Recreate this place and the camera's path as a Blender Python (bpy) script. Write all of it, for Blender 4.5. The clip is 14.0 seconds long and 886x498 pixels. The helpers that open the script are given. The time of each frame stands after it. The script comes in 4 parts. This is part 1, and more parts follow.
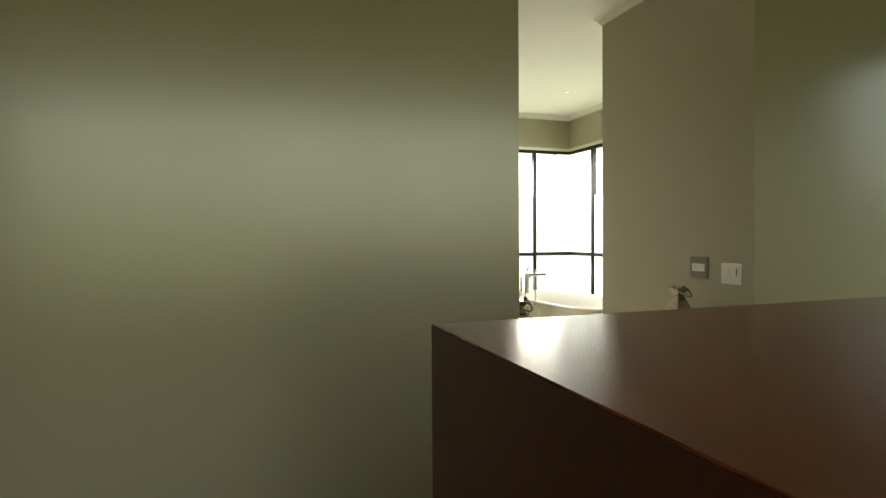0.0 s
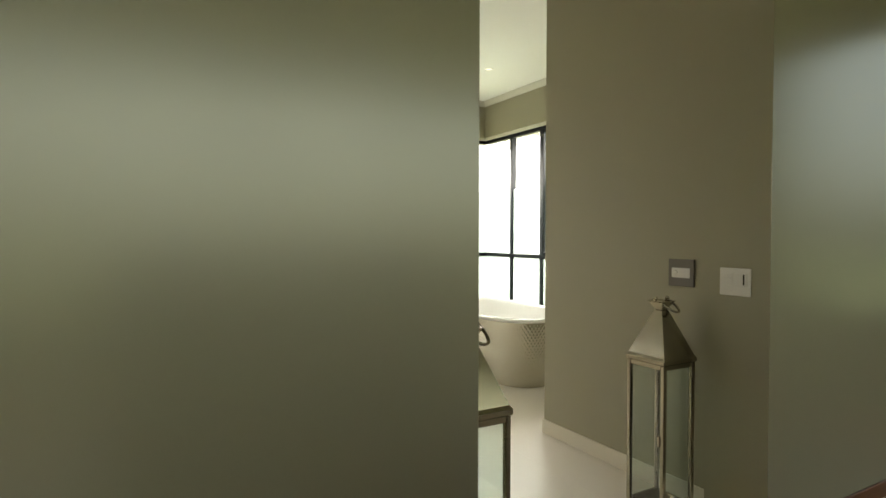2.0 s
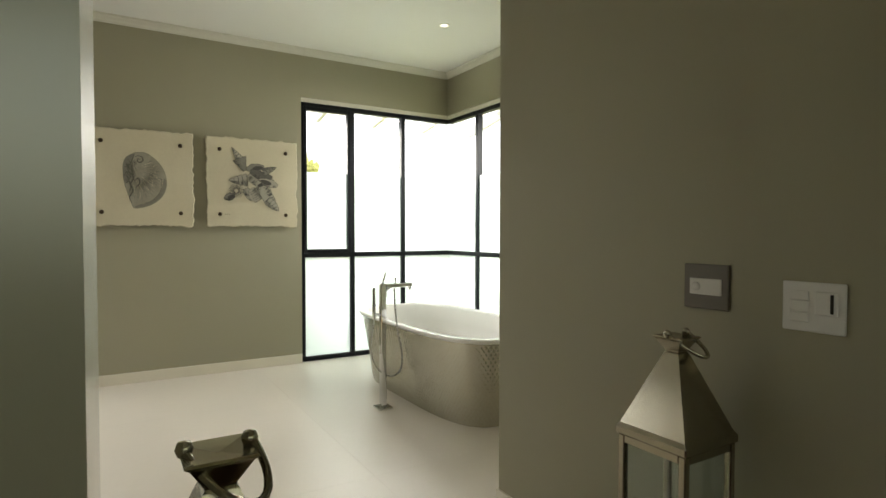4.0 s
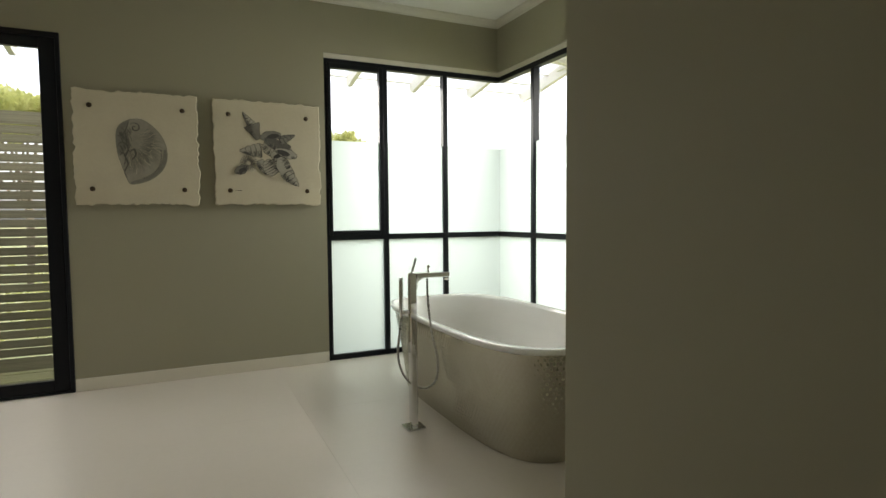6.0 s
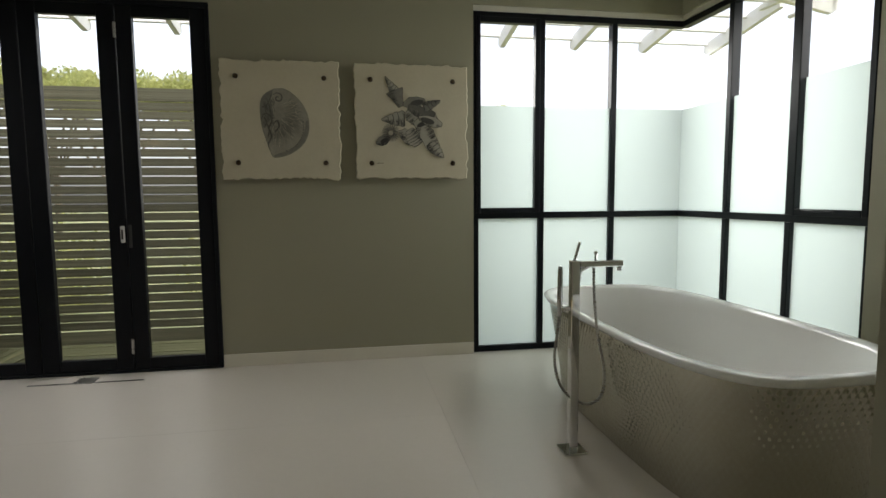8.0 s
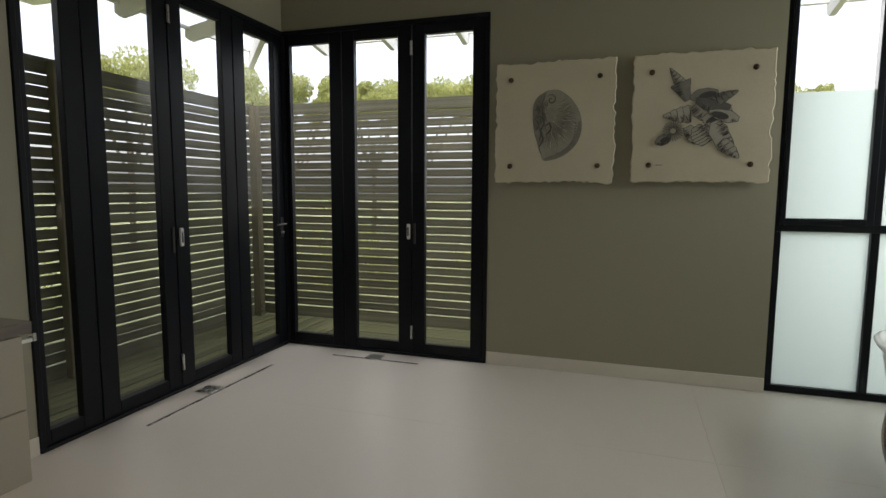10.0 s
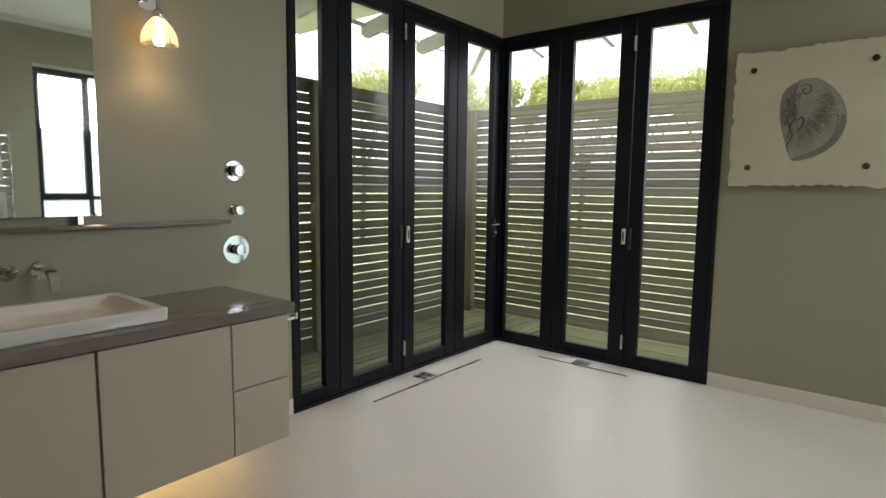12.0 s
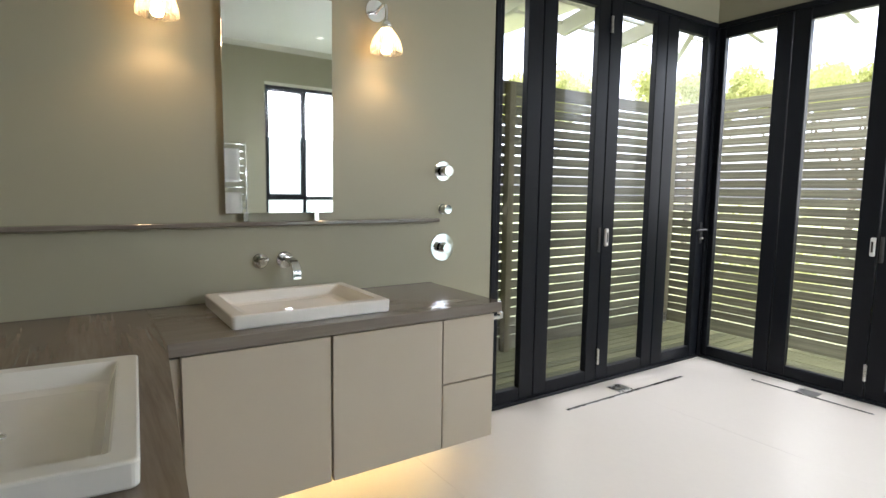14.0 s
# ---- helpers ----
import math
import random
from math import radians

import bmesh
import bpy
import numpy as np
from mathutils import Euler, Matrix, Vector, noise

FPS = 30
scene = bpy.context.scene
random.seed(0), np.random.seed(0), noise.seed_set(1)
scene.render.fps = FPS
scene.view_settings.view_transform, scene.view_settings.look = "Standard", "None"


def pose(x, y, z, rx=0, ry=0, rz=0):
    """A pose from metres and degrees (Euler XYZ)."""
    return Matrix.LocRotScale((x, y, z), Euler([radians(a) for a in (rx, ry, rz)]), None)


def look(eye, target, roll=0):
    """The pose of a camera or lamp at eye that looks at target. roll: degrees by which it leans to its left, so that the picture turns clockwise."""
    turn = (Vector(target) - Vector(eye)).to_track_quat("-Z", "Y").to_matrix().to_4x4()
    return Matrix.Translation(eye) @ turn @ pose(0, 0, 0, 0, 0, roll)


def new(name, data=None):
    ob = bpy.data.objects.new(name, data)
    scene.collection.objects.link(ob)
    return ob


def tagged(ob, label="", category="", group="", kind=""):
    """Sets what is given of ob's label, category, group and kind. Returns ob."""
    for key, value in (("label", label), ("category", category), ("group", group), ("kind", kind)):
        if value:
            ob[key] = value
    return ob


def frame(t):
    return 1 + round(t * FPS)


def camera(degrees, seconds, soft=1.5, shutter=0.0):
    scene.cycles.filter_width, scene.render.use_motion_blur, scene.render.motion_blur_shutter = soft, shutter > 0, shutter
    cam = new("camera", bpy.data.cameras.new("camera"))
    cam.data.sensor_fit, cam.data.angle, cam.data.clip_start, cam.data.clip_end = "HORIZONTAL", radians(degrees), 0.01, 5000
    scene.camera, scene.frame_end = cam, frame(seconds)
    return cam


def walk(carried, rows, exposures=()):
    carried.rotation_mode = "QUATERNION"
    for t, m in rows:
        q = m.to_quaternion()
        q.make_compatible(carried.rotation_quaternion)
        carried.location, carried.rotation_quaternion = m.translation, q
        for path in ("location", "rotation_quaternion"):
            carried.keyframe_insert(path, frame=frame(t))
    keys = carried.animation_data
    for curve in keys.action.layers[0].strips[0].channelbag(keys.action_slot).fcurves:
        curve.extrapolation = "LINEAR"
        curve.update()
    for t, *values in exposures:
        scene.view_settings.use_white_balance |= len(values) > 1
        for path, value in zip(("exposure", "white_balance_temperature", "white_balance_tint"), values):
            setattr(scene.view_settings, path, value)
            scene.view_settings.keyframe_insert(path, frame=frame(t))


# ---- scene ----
cam = camera(77.1, 14.0)
EXPOSURES = [(0, 3.4, 7500, 6), (1.5, 3.4, 7350, 7), (3.0, 3.08, 6900, 8), (5.5, 2.28, 6850, 9), (7.0, 1.7, 6650, 9), (9.5, 1.52, 6380, 12), (11.0, 2.05, 6360, 12), (12.5, 2.6, 6120, 13), (14.0, 3.24, 5960, 14)]
PATH = [
    (0, (0.82, -7.689, 1.413), (1.469, -5.798, 1.369), -0.4),
    (0.5, (0.819, -7.407, 1.42), (1.501, -5.527, 1.381), -0.9),
    (1, (0.862, -7.127, 1.4), (1.63, -5.28, 1.36), -0.2),
    (1.5, (0.984, -6.87, 1.38), (1.89, -5.087, 1.338), -0.0),
    (2, (1.164, -6.612, 1.379), (2.145, -4.87, 1.336), 0.1),
    (2.5, (1.413, -6.378, 1.366), (2.425, -4.653, 1.328), 0.2),
    (3, (1.661, -6.162, 1.361), (2.697, -4.451, 1.322), 0.1),
    (5.5, (2.494, -5.197, 1.353), (3.41, -3.422, 1.2565), -0.4),
    (6, (2.604, -4.997, 1.319), (3.449, -3.188, 1.203), -0.5),
    (6.5, (2.678, -4.808, 1.312), (3.462, -2.973, 1.168), -0.5),
    (7, (2.745, -4.623, 1.282), (3.42, -2.747, 1.121), -0.5),
    (9.5, (2.806, -4.243, 1.348), (2.435, -2.288, 1.146), 0.1),
    (10, (2.838, -4.21, 1.375), (2.217, -2.321, 1.163), 0.3),
    (10.5, (2.846, -4.21, 1.379), (2.011, -2.405, 1.167), 0.3),
    (11, (2.811, -4.226, 1.383), (1.821, -2.501, 1.17), 0.6),
    (11.5, (2.802, -4.229, 1.388), (1.675, -2.59, 1.173), 0.6),
    (12, (2.776, -4.236, 1.392), (1.527, -2.69, 1.174), 0.7),
    (12.5, (2.748, -4.254, 1.395), (1.381, -2.811, 1.175), 0.7),
    (13, (2.71, -4.276, 1.391), (1.231, -2.948, 1.171), 0.7),
    (13.5, (2.651, -4.308, 1.378), (1.084, -3.084, 1.163), 0.7),
    (14, (2.6, -4.33, 1.372), (0.947, -3.225, 1.157), 0.8),
]
walk(cam, [(t, look(eye, target, roll)) for t, eye, target, roll in PATH], EXPOSURES)

# ---- world and light ----
SUN_EL, SUN_AZ = 68.0, 165.0
world = bpy.data.worlds.new("world")
scene.world = world
world.use_nodes = True
wn = world.node_tree.nodes
sky = wn.new("ShaderNodeTexSky")
sky.sky_type, sky.sun_disc = "NISHITA", False
sky.sun_elevation, sky.sun_rotation = radians(SUN_EL), radians(SUN_AZ)
sky.air_density, sky.dust_density = 1.0, 4.0
haze = wn.new("ShaderNodeHueSaturation")   # thin white cloud
haze.inputs["Saturation"].default_value = 0.35
world.node_tree.links.new(sky.outputs[0], haze.inputs["Color"])
world.node_tree.links.new(haze.outputs[0], wn["Background"].inputs[0])
wn["Background"].inputs[1].default_value = 0.15

sun = new("sun", bpy.data.lights.new("sun", "SUN"))
sun.data.energy, sun.data.angle, sun.data.color = 1.0, radians(60), (1.0, 0.97, 0.92)
sd = Vector((math.sin(radians(SUN_AZ)) * math.cos(radians(SUN_EL)), math.cos(radians(SUN_AZ)) * math.cos(radians(SUN_EL)), math.sin(radians(SUN_EL))))
sun.matrix_world = look(sd * 30, (0, 0, 0))


def window_lamp(name, eye, target, w, hgt, watts, colour, spread=math.pi):
    """Sky light standing in an opening."""
    lamp = new(name, bpy.data.lights.new(name, "AREA"))
    lamp.data.shape, lamp.data.size, lamp.data.size_y = "RECTANGLE", w, hgt
    lamp.data.energy, lamp.data.color = watts, colour
    lamp.data.spread = spread
    lamp.matrix_world = look(eye, target)
    return lamp


XW = 5.57
SKYC = (1.0, 0.98, 0.93)
window_lamp("sky_light_doors_north", (0.95, 0.75, 1.7), (0.95, -2.4, -0.6), 1.7, 2.0, 3.6, SKYC, radians(125))
window_lamp("sky_light_doors_west", (-0.75, -1.1, 1.7), (2.4, -1.1, -0.6), 2.1, 2.0, 3.6, SKYC, radians(125))
window_lamp("sky_light_corner_window_north", (4.7, 1.0, 1.75), (4.7, -2.2, -1.1), 1.7, 2.3, 26.0, SKYC, radians(120))
window_lamp("sky_light_corner_window_east", (XW + 1.0, -0.9, 1.75), (2.4, -0.9, -1.1), 1.7, 2.3, 28.0, SKYC, radians(120))


# ---- materials ----
def nodes_of(name):
    m = bpy.data.materials.new(name)
    m.use_nodes = True
    nt = m.node_tree
    return m, nt, nt.nodes["Principled BSDF"]


def nd(nt, kind, **inputs):
    n = nt.nodes.new(kind)
    for k, v in inputs.items():
        n.inputs[k.replace("_", " ")].default_value = v
    return n


def coords(nt, scale=(1, 1, 1), which="Object"):
    tc = nt.nodes.new("ShaderNodeTexCoord")
    mp = nt.nodes.new("ShaderNodeMapping")
    mp.inputs["Scale"].default_value = scale
    nt.links.new(tc.outputs[which], mp.inputs[0])
    return mp.outputs[0]


def ramp(nt, fac, a, b, lo=0.2, hi=0.8):
    r = nt.nodes.new("ShaderNodeValToRGB")
    r.color_ramp.elements[0].position, r.color_ramp.elements[1].position = lo, hi
    r.color_ramp.elements[0].color, r.color_ramp.elements[1].color = (*a, 1), (*b, 1)
    nt.links.new(fac, r.inputs[0])
    return r.outputs[0]


def surface(name, a, b, rough=0.5, metal=0.0, scale=3.0, stretch=(1, 1, 1), fine=60.0, bump=0.05, rough_var=0.08, spec=0.5, vary=0.0, dist=0.004):
    """A plain surface: two scales of colour, uneven gloss and fine relief."""
    m, nt, p = nodes_of(name)
    co = coords(nt, stretch)
    n1 = nd(nt, "ShaderNodeTexNoise", Scale=scale, Detail=5.0, Roughness=0.6)
    n2 = nd(nt, "ShaderNodeTexNoise", Scale=fine, Detail=4.0, Roughness=0.6)
    nt.links.new(co, n1.inputs["Vector"]), nt.links.new(co, n2.inputs["Vector"])
    mix = nd(nt, "ShaderNodeMath")
    mix.operation = "MULTIPLY_ADD"
    mix.inputs[1].default_value = 0.35
    nt.links.new(n2.outputs[0], mix.inputs[0])
    sc = nt.nodes.new("ShaderNodeMath")
    sc.operation = "MULTIPLY"
    sc.inputs[1].default_value = 0.65
    nt.links.new(n1.outputs[0], sc.inputs[0]), nt.links.new(sc.outputs[0], mix.inputs[2])
    col = ramp(nt, mix.outputs[0], a, b, 0.12, 0.88)
    if vary:
        oi = nt.nodes.new("ShaderNodeObjectInfo")
        hsv = nt.nodes.new("ShaderNodeHueSaturation")
        mr = nt.nodes.new("ShaderNodeMapRange")
        mr.inputs[3].default_value, mr.inputs[4].default_value = 1 - vary, 1 + vary
        nt.links.new(oi.outputs["Random"], mr.inputs[0]), nt.links.new(mr.outputs[0], hsv.inputs["Value"])
        nt.links.new(col, hsv.inputs["Color"])
        col = hsv.outputs[0]
    nt.links.new(col, p.inputs["Base Color"])
    rr = nt.nodes.new("ShaderNodeMapRange")
    rr.inputs[3].default_value, rr.inputs[4].default_value = max(0.02, rough - rough_var), rough + rough_var
    nt.links.new(n1.outputs[0], rr.inputs[0]), nt.links.new(rr.outputs[0], p.inputs["Roughness"])
    p.inputs["Metallic"].default_value = metal
    p.inputs["Specular IOR Level"].default_value = spec
    if bump:
        bp = nd(nt, "ShaderNodeBump", Strength=bump, Distance=dist)
        nt.links.new(n2.outputs[0], bp.inputs["Height"]), nt.links.new(bp.outputs[0], p.inputs["Normal"])
    return m


def glass_material(name, tint=(1, 1, 1), gloss=1.0, rough=0.0):
    """Thin clear pane: see-through, with a mirror gloss that grows at a glance."""
    m, nt, p = nodes_of(name)
    nt.nodes.remove(p)
    out = nt.nodes["Material Output"]
    tr, gl, mx, lw = nt.nodes.new("ShaderNodeBsdfTransparent"), nt.nodes.new("ShaderNodeBsdfGlossy"), nt.nodes.new("ShaderNodeMixShader"), nt.nodes.new("ShaderNodeLayerWeight")
    lw.inputs[0].default_value = 0.5
    pw, ma = nt.nodes.new("ShaderNodeMath"), nt.nodes.new("ShaderNodeMath")
    pw.operation, ma.operation = "POWER", "MULTIPLY_ADD"
    pw.inputs[1].default_value, ma.inputs[1].default_value, ma.inputs[2].default_value = 5.0, 0.96, 0.04
    nt.links.new(lw.outputs["Facing"], pw.inputs[0]), nt.links.new(pw.outputs[0], ma.inputs[0])
    tr.inputs[0].default_value = (*tint, 1)
    gl.inputs["Roughness"].default_value = rough
    gl.inputs["Color"].default_value = (gloss, gloss, gloss, 1)
    nt.links.new(ma.outputs[0], mx.inputs[0]), nt.links.new(tr.outputs[0], mx.inputs[1]), nt.links.new(gl.outputs[0], mx.inputs[2])
    nt.links.new(mx.outputs[0], out.inputs[0])
    return m


def frosted_material(name):
    """Frosted film on glass: it passes soft light and shows no shapes."""
    m, nt, p = nodes_of(name)
    nt.nodes.remove(p)
    out = nt.nodes["Material Output"]
    tl, df, tr = nt.nodes.new("ShaderNodeBsdfTranslucent"), nt.nodes.new("ShaderNodeBsdfDiffuse"), nt.nodes.new("ShaderNodeBsdfTransparent")
    tl.inputs[0].default_value, df.inputs[0].default_value = (0.4, 0.437, 0.43, 1), (0.5, 0.53, 0.52, 1)
    tr.inputs[0].default_value = (0.95, 0.98, 0.96, 1)
    m1, m2 = nt.nodes.new("ShaderNodeMixShader"), nt.nodes.new("ShaderNodeMixShader")
    m1.inputs[0].default_value, m2.inputs[0].default_value = 0.12, 0.12
    nt.links.new(tl.outputs[0], m1.inputs[1]), nt.links.new(df.outputs[0], m1.inputs[2])
    nt.links.new(m1.outputs[0], m2.inputs[1]), nt.links.new(tr.outputs[0], m2.inputs[2])
    nt.links.new(m2.outputs[0], out.inputs[0])
    return m


def grained(name, a, b, rough, axis, freq=9.0, warp=3.0, bump=0.08, vary=0.12, metal=0.0):
    """Wood or veined stone: bands that run along one axis."""
    m, nt, p = nodes_of(name)
    st = [1.0, 1.0, 1.0]
    st[axis] = 0.06
    co = coords(nt, st)
    n1 = nd(nt, "ShaderNodeTexNoise", Scale=freq, Detail=6.0, Roughness=0.65, Distortion=warp * 0.2)
    n2 = nd(nt, "ShaderNodeTexNoise", Scale=freq * 9, Detail=3.0, Roughness=0.6)
    nt.links.new(co, n1.inputs["Vector"]), nt.links.new(co, n2.inputs["Vector"])
    av = nt.nodes.new("ShaderNodeMath")
    av.operation = "MULTIPLY_ADD"
    av.inputs[1].default_value = 0.3
    s2 = nt.nodes.new("ShaderNodeMath")
    s2.operation = "MULTIPLY"
    s2.inputs[1].default_value = 0.7
    nt.links.new(n1.outputs[0], s2.inputs[0]), nt.links.new(n2.outputs[0], av.inputs[0]), nt.links.new(s2.outputs[0], av.inputs[2])
    col = ramp(nt, av.outputs[0], a, b, 0.36, 0.64)
    oi, hsv, mr = nt.nodes.new("ShaderNodeObjectInfo"), nt.nodes.new("ShaderNodeHueSaturation"), nt.nodes.new("ShaderNodeMapRange")
    mr.inputs[3].default_value, mr.inputs[4].default_value = 1 - vary, 1 + vary
    nt.links.new(oi.outputs["Random"], mr.inputs[0]), nt.links.new(mr.outputs[0], hsv.inputs["Value"]), nt.links.new(col, hsv.inputs["Color"])
    nt.links.new(hsv.outputs[0], p.inputs["Base Color"])
    p.inputs["Roughness"].default_value, p.inputs["Metallic"].default_value = rough, metal
    if bump:
        bp = nd(nt, "ShaderNodeBump", Strength=bump, Distance=0.003)
        nt.links.new(av.outputs[0], bp.inputs["Height"]), nt.links.new(bp.outputs[0], p.inputs["Normal"])
    return m


def glow(name, colour, strength):
    m, nt, p = nodes_of(name)
    p.inputs["Emission Color"].default_value = (*colour, 1)
    p.inputs["Emission Strength"].default_value = strength
    p.inputs["Base Color"].default_value = (*colour, 1)
    return m


PAINT = surface("olive_grey_matt_paint", (0.335, 0.318, 0.233), (0.347, 0.329, 0.242), 0.5, scale=0.7, fine=150, bump=0.03, dist=0.0015, rough_var=0.03, spec=0.4)
SATIN = surface("olive_grey_satin_paint", (0.335, 0.318, 0.233), (0.347, 0.329, 0.242), 0.25, scale=0.7, fine=150, bump=0.02, dist=0.001, rough_var=0.012, spec=1.0)
satin = SATIN.node_tree.nodes["Principled BSDF"]
satin.inputs["Coat Weight"].default_value, satin.inputs["Coat Roughness"].default_value, satin.inputs["Coat IOR"].default_value = 1.0, 0.25, 1.6
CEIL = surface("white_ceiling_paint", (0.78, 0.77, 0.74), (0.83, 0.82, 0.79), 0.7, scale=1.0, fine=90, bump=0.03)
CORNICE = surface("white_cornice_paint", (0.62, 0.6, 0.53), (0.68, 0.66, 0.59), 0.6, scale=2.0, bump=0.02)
SCREED = surface("pale_polished_screed", (0.70, 0.645, 0.585), (0.775, 0.72, 0.655), 0.37, scale=1.1, fine=26, bump=0.025, rough_var=0.07, dist=0.003)
SKIRT = surface("cream_skirting_screed", (0.7, 0.66, 0.57), (0.78, 0.74, 0.65), 0.45, scale=4, bump=0.03)
BLACK = surface("charcoal_powder_coat", (0.0052, 0.0064, 0.0092), (0.008, 0.0096, 0.0134), 0.42, scale=5, fine=240, bump=0.03, dist=0.001, spec=0.2)
GREYMETAL = surface("grey_cast_metal", (0.05, 0.05, 0.05), (0.09, 0.09, 0.09), 0.4, 0.6, scale=20, bump=0.02)
CHROME = surface("chrome", (0.72, 0.73, 0.75), (0.8, 0.81, 0.82), 0.05, 1.0, scale=5, bump=0.0, rough_var=0.02)
STEEL = surface("brushed_steel", (0.45, 0.44, 0.42), (0.56, 0.55, 0.52), 0.28, 1.0, scale=10, stretch=(1, 1, 12), bump=0.03)
NICKEL = surface("worn_nickel", (0.3, 0.275, 0.205), (0.43, 0.395, 0.31), 0.22, 1.0, scale=7, fine=50, bump=0.03, rough_var=0.1)
DARKNICKEL = surface("tarnished_dark_nickel", (0.26, 0.235, 0.165), (0.4, 0.36, 0.26), 0.22, 1.0, scale=7, fine=50, bump=0.03, rough_var=0.1)
GLASS = glass_material("clear_glass", (1, 1, 1), 0.36)
# bedroom panes: the tint is made up to cut the unseen windows' daylight
TINT = glass_material("grey_green_dimming_glass", (0.545, 0.56, 0.51), 0.55)
DARKTINT = glass_material("dark_grey_dimming_glass", (0.365, 0.385, 0.375), 0.55)
LANTERNGLASS = glass_material("lantern_glass", (0.93, 0.96, 0.94))
FROST = frosted_material("frosted_film")
CERAMIC = surface("white_ceramic", (0.74, 0.72, 0.68), (0.79, 0.77, 0.73), 0.1, scale=3, bump=0.0, rough_var=0.03)
ENAMEL = surface("white_bath_enamel", (0.8, 0.79, 0.77), (0.84, 0.83, 0.81), 0.12, scale=3, bump=0.0, rough_var=0.03)
HAMMER = surface("hammered_nickel_sheet", (0.42, 0.405, 0.34), (0.57, 0.55, 0.475), 0.17, 1.0, scale=4, fine=60, bump=0.02, rough_var=0.05, dist=0.001)
LACQUER = surface("taupe_lacquer", (0.445, 0.392, 0.312), (0.47, 0.415, 0.332), 0.42, scale=2, fine=180, bump=0.02, dist=0.001)
GAP = surface("dark_shadow_gap", (0.02, 0.018, 0.015), (0.03, 0.027, 0.022), 0.8, bump=0.0)
STONE = grained("brown_veined_stone", (0.12, 0.09, 0.067), (0.225, 0.18, 0.14), 0.12, 0, 9.0, 0.8, 0.01, 0.03)
STONEY = grained("grey_brown_veined_stone", (0.15, 0.128, 0.106), (0.205, 0.178, 0.15), 0.1, 1, 10.0, 0.8, 0.01, 0.03)
PAPER = surface("cream_handmade_paper", (0.53, 0.475, 0.345), (0.63, 0.575, 0.43), 0.85, scale=5, fine=45, bump=0.25, dist=0.004)
INK = surface("grey_ink", (0.04, 0.038, 0.034), (0.1, 0.095, 0.085), 0.8, scale=30, bump=0.0)
INKDARK = surface("soft_dark_grey_ink", (0.09, 0.085, 0.072), (0.17, 0.16, 0.135), 0.85, scale=25, bump=0.0)
INKMID = surface("mid_grey_wash", (0.13, 0.125, 0.105), (0.3, 0.285, 0.235), 0.85, scale=25, bump=0.0)
INKWASH = surface("soft_grey_wash", (0.22, 0.205, 0.165), (0.42, 0.39, 0.31), 0.85, scale=16, fine=70, bump=0.0)
INKPALE = surface("pale_grey_wash", (0.32, 0.3, 0.245), (0.46, 0.43, 0.35), 0.85, scale=25, bump=0.0)
BOLT = surface("dark_bronze", (0.05, 0.035, 0.022), (0.09, 0.065, 0.04), 0.35, 0.8, scale=20, bump=0.03)
# one wood in two tones: the body copy has its shade in the colour
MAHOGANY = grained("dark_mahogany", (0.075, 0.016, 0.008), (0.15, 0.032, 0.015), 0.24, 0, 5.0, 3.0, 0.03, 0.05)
MAHOGANYSHADED = grained("shaded_dark_mahogany", (0.034, 0.0085, 0.005), (0.075, 0.018, 0.0095), 0.42, 0, 5.0, 3.0, 0.0, 0.05)
FLOORWOOD = grained("red_brown_floorboard", (0.09, 0.036, 0.018), (0.17, 0.07, 0.034), 0.42, 0, 8.0, 3.0, 0.05, 0.15)
SLATWOOD = grained("weathered_grey_timber", (0.128, 0.123, 0.08), (0.27, 0.262, 0.182), 0.8, 0, 7.0, 3.0, 0.3, 0.22)
POSTWOOD = grained("pale_fence_post", (0.15, 0.135, 0.08), (0.26, 0.235, 0.15), 0.8, 2, 7.0, 3.0, 0.3, 0.1)
DECKWOODX = grained("mossy_deck_plank", (0.09, 0.096, 0.042), (0.22, 0.22, 0.115), 0.75, 0, 6.0, 3.0, 0.3, 0.3)
WHITEWOOD = surface("white_painted_timber", (0.8, 0.79, 0.77), (0.86, 0.85, 0.83), 0.6, scale=4, bump=0.05)
GRASS = surface("rough_grass", (0.1, 0.115, 0.045), (0.21, 0.215, 0.1), 0.95, scale=0.8, fine=14, bump=0.5, dist=0.05)


def leaf_material(name, a, b):
    """Thin leaves: part of the light passes through them."""
    m, nt, p = nodes_of(name)
    n1 = nd(nt, "ShaderNodeTexNoise", Scale=1.6, Detail=5.0, Roughness=0.7)
    nt.links.new(coords(nt), n1.inputs["Vector"])
    col = ramp(nt, n1.outputs[0], a, b, 0.3, 0.7)
    tl, mx = nt.nodes.new("ShaderNodeBsdfTranslucent"), nt.nodes.new("ShaderNodeMixShader")
    mx.inputs[0].default_value = 0.62
    nt.links.new(col, p.inputs["Base Color"]), nt.links.new(col, tl.inputs[0])
    p.inputs["Roughness"].default_value = 0.6
    nt.links.new(p.outputs[0], mx.inputs[1]), nt.links.new(tl.outputs[0], mx.inputs[2])
    nt.links.new(mx.outputs[0], nt.nodes["Material Output"].inputs[0])
    return m


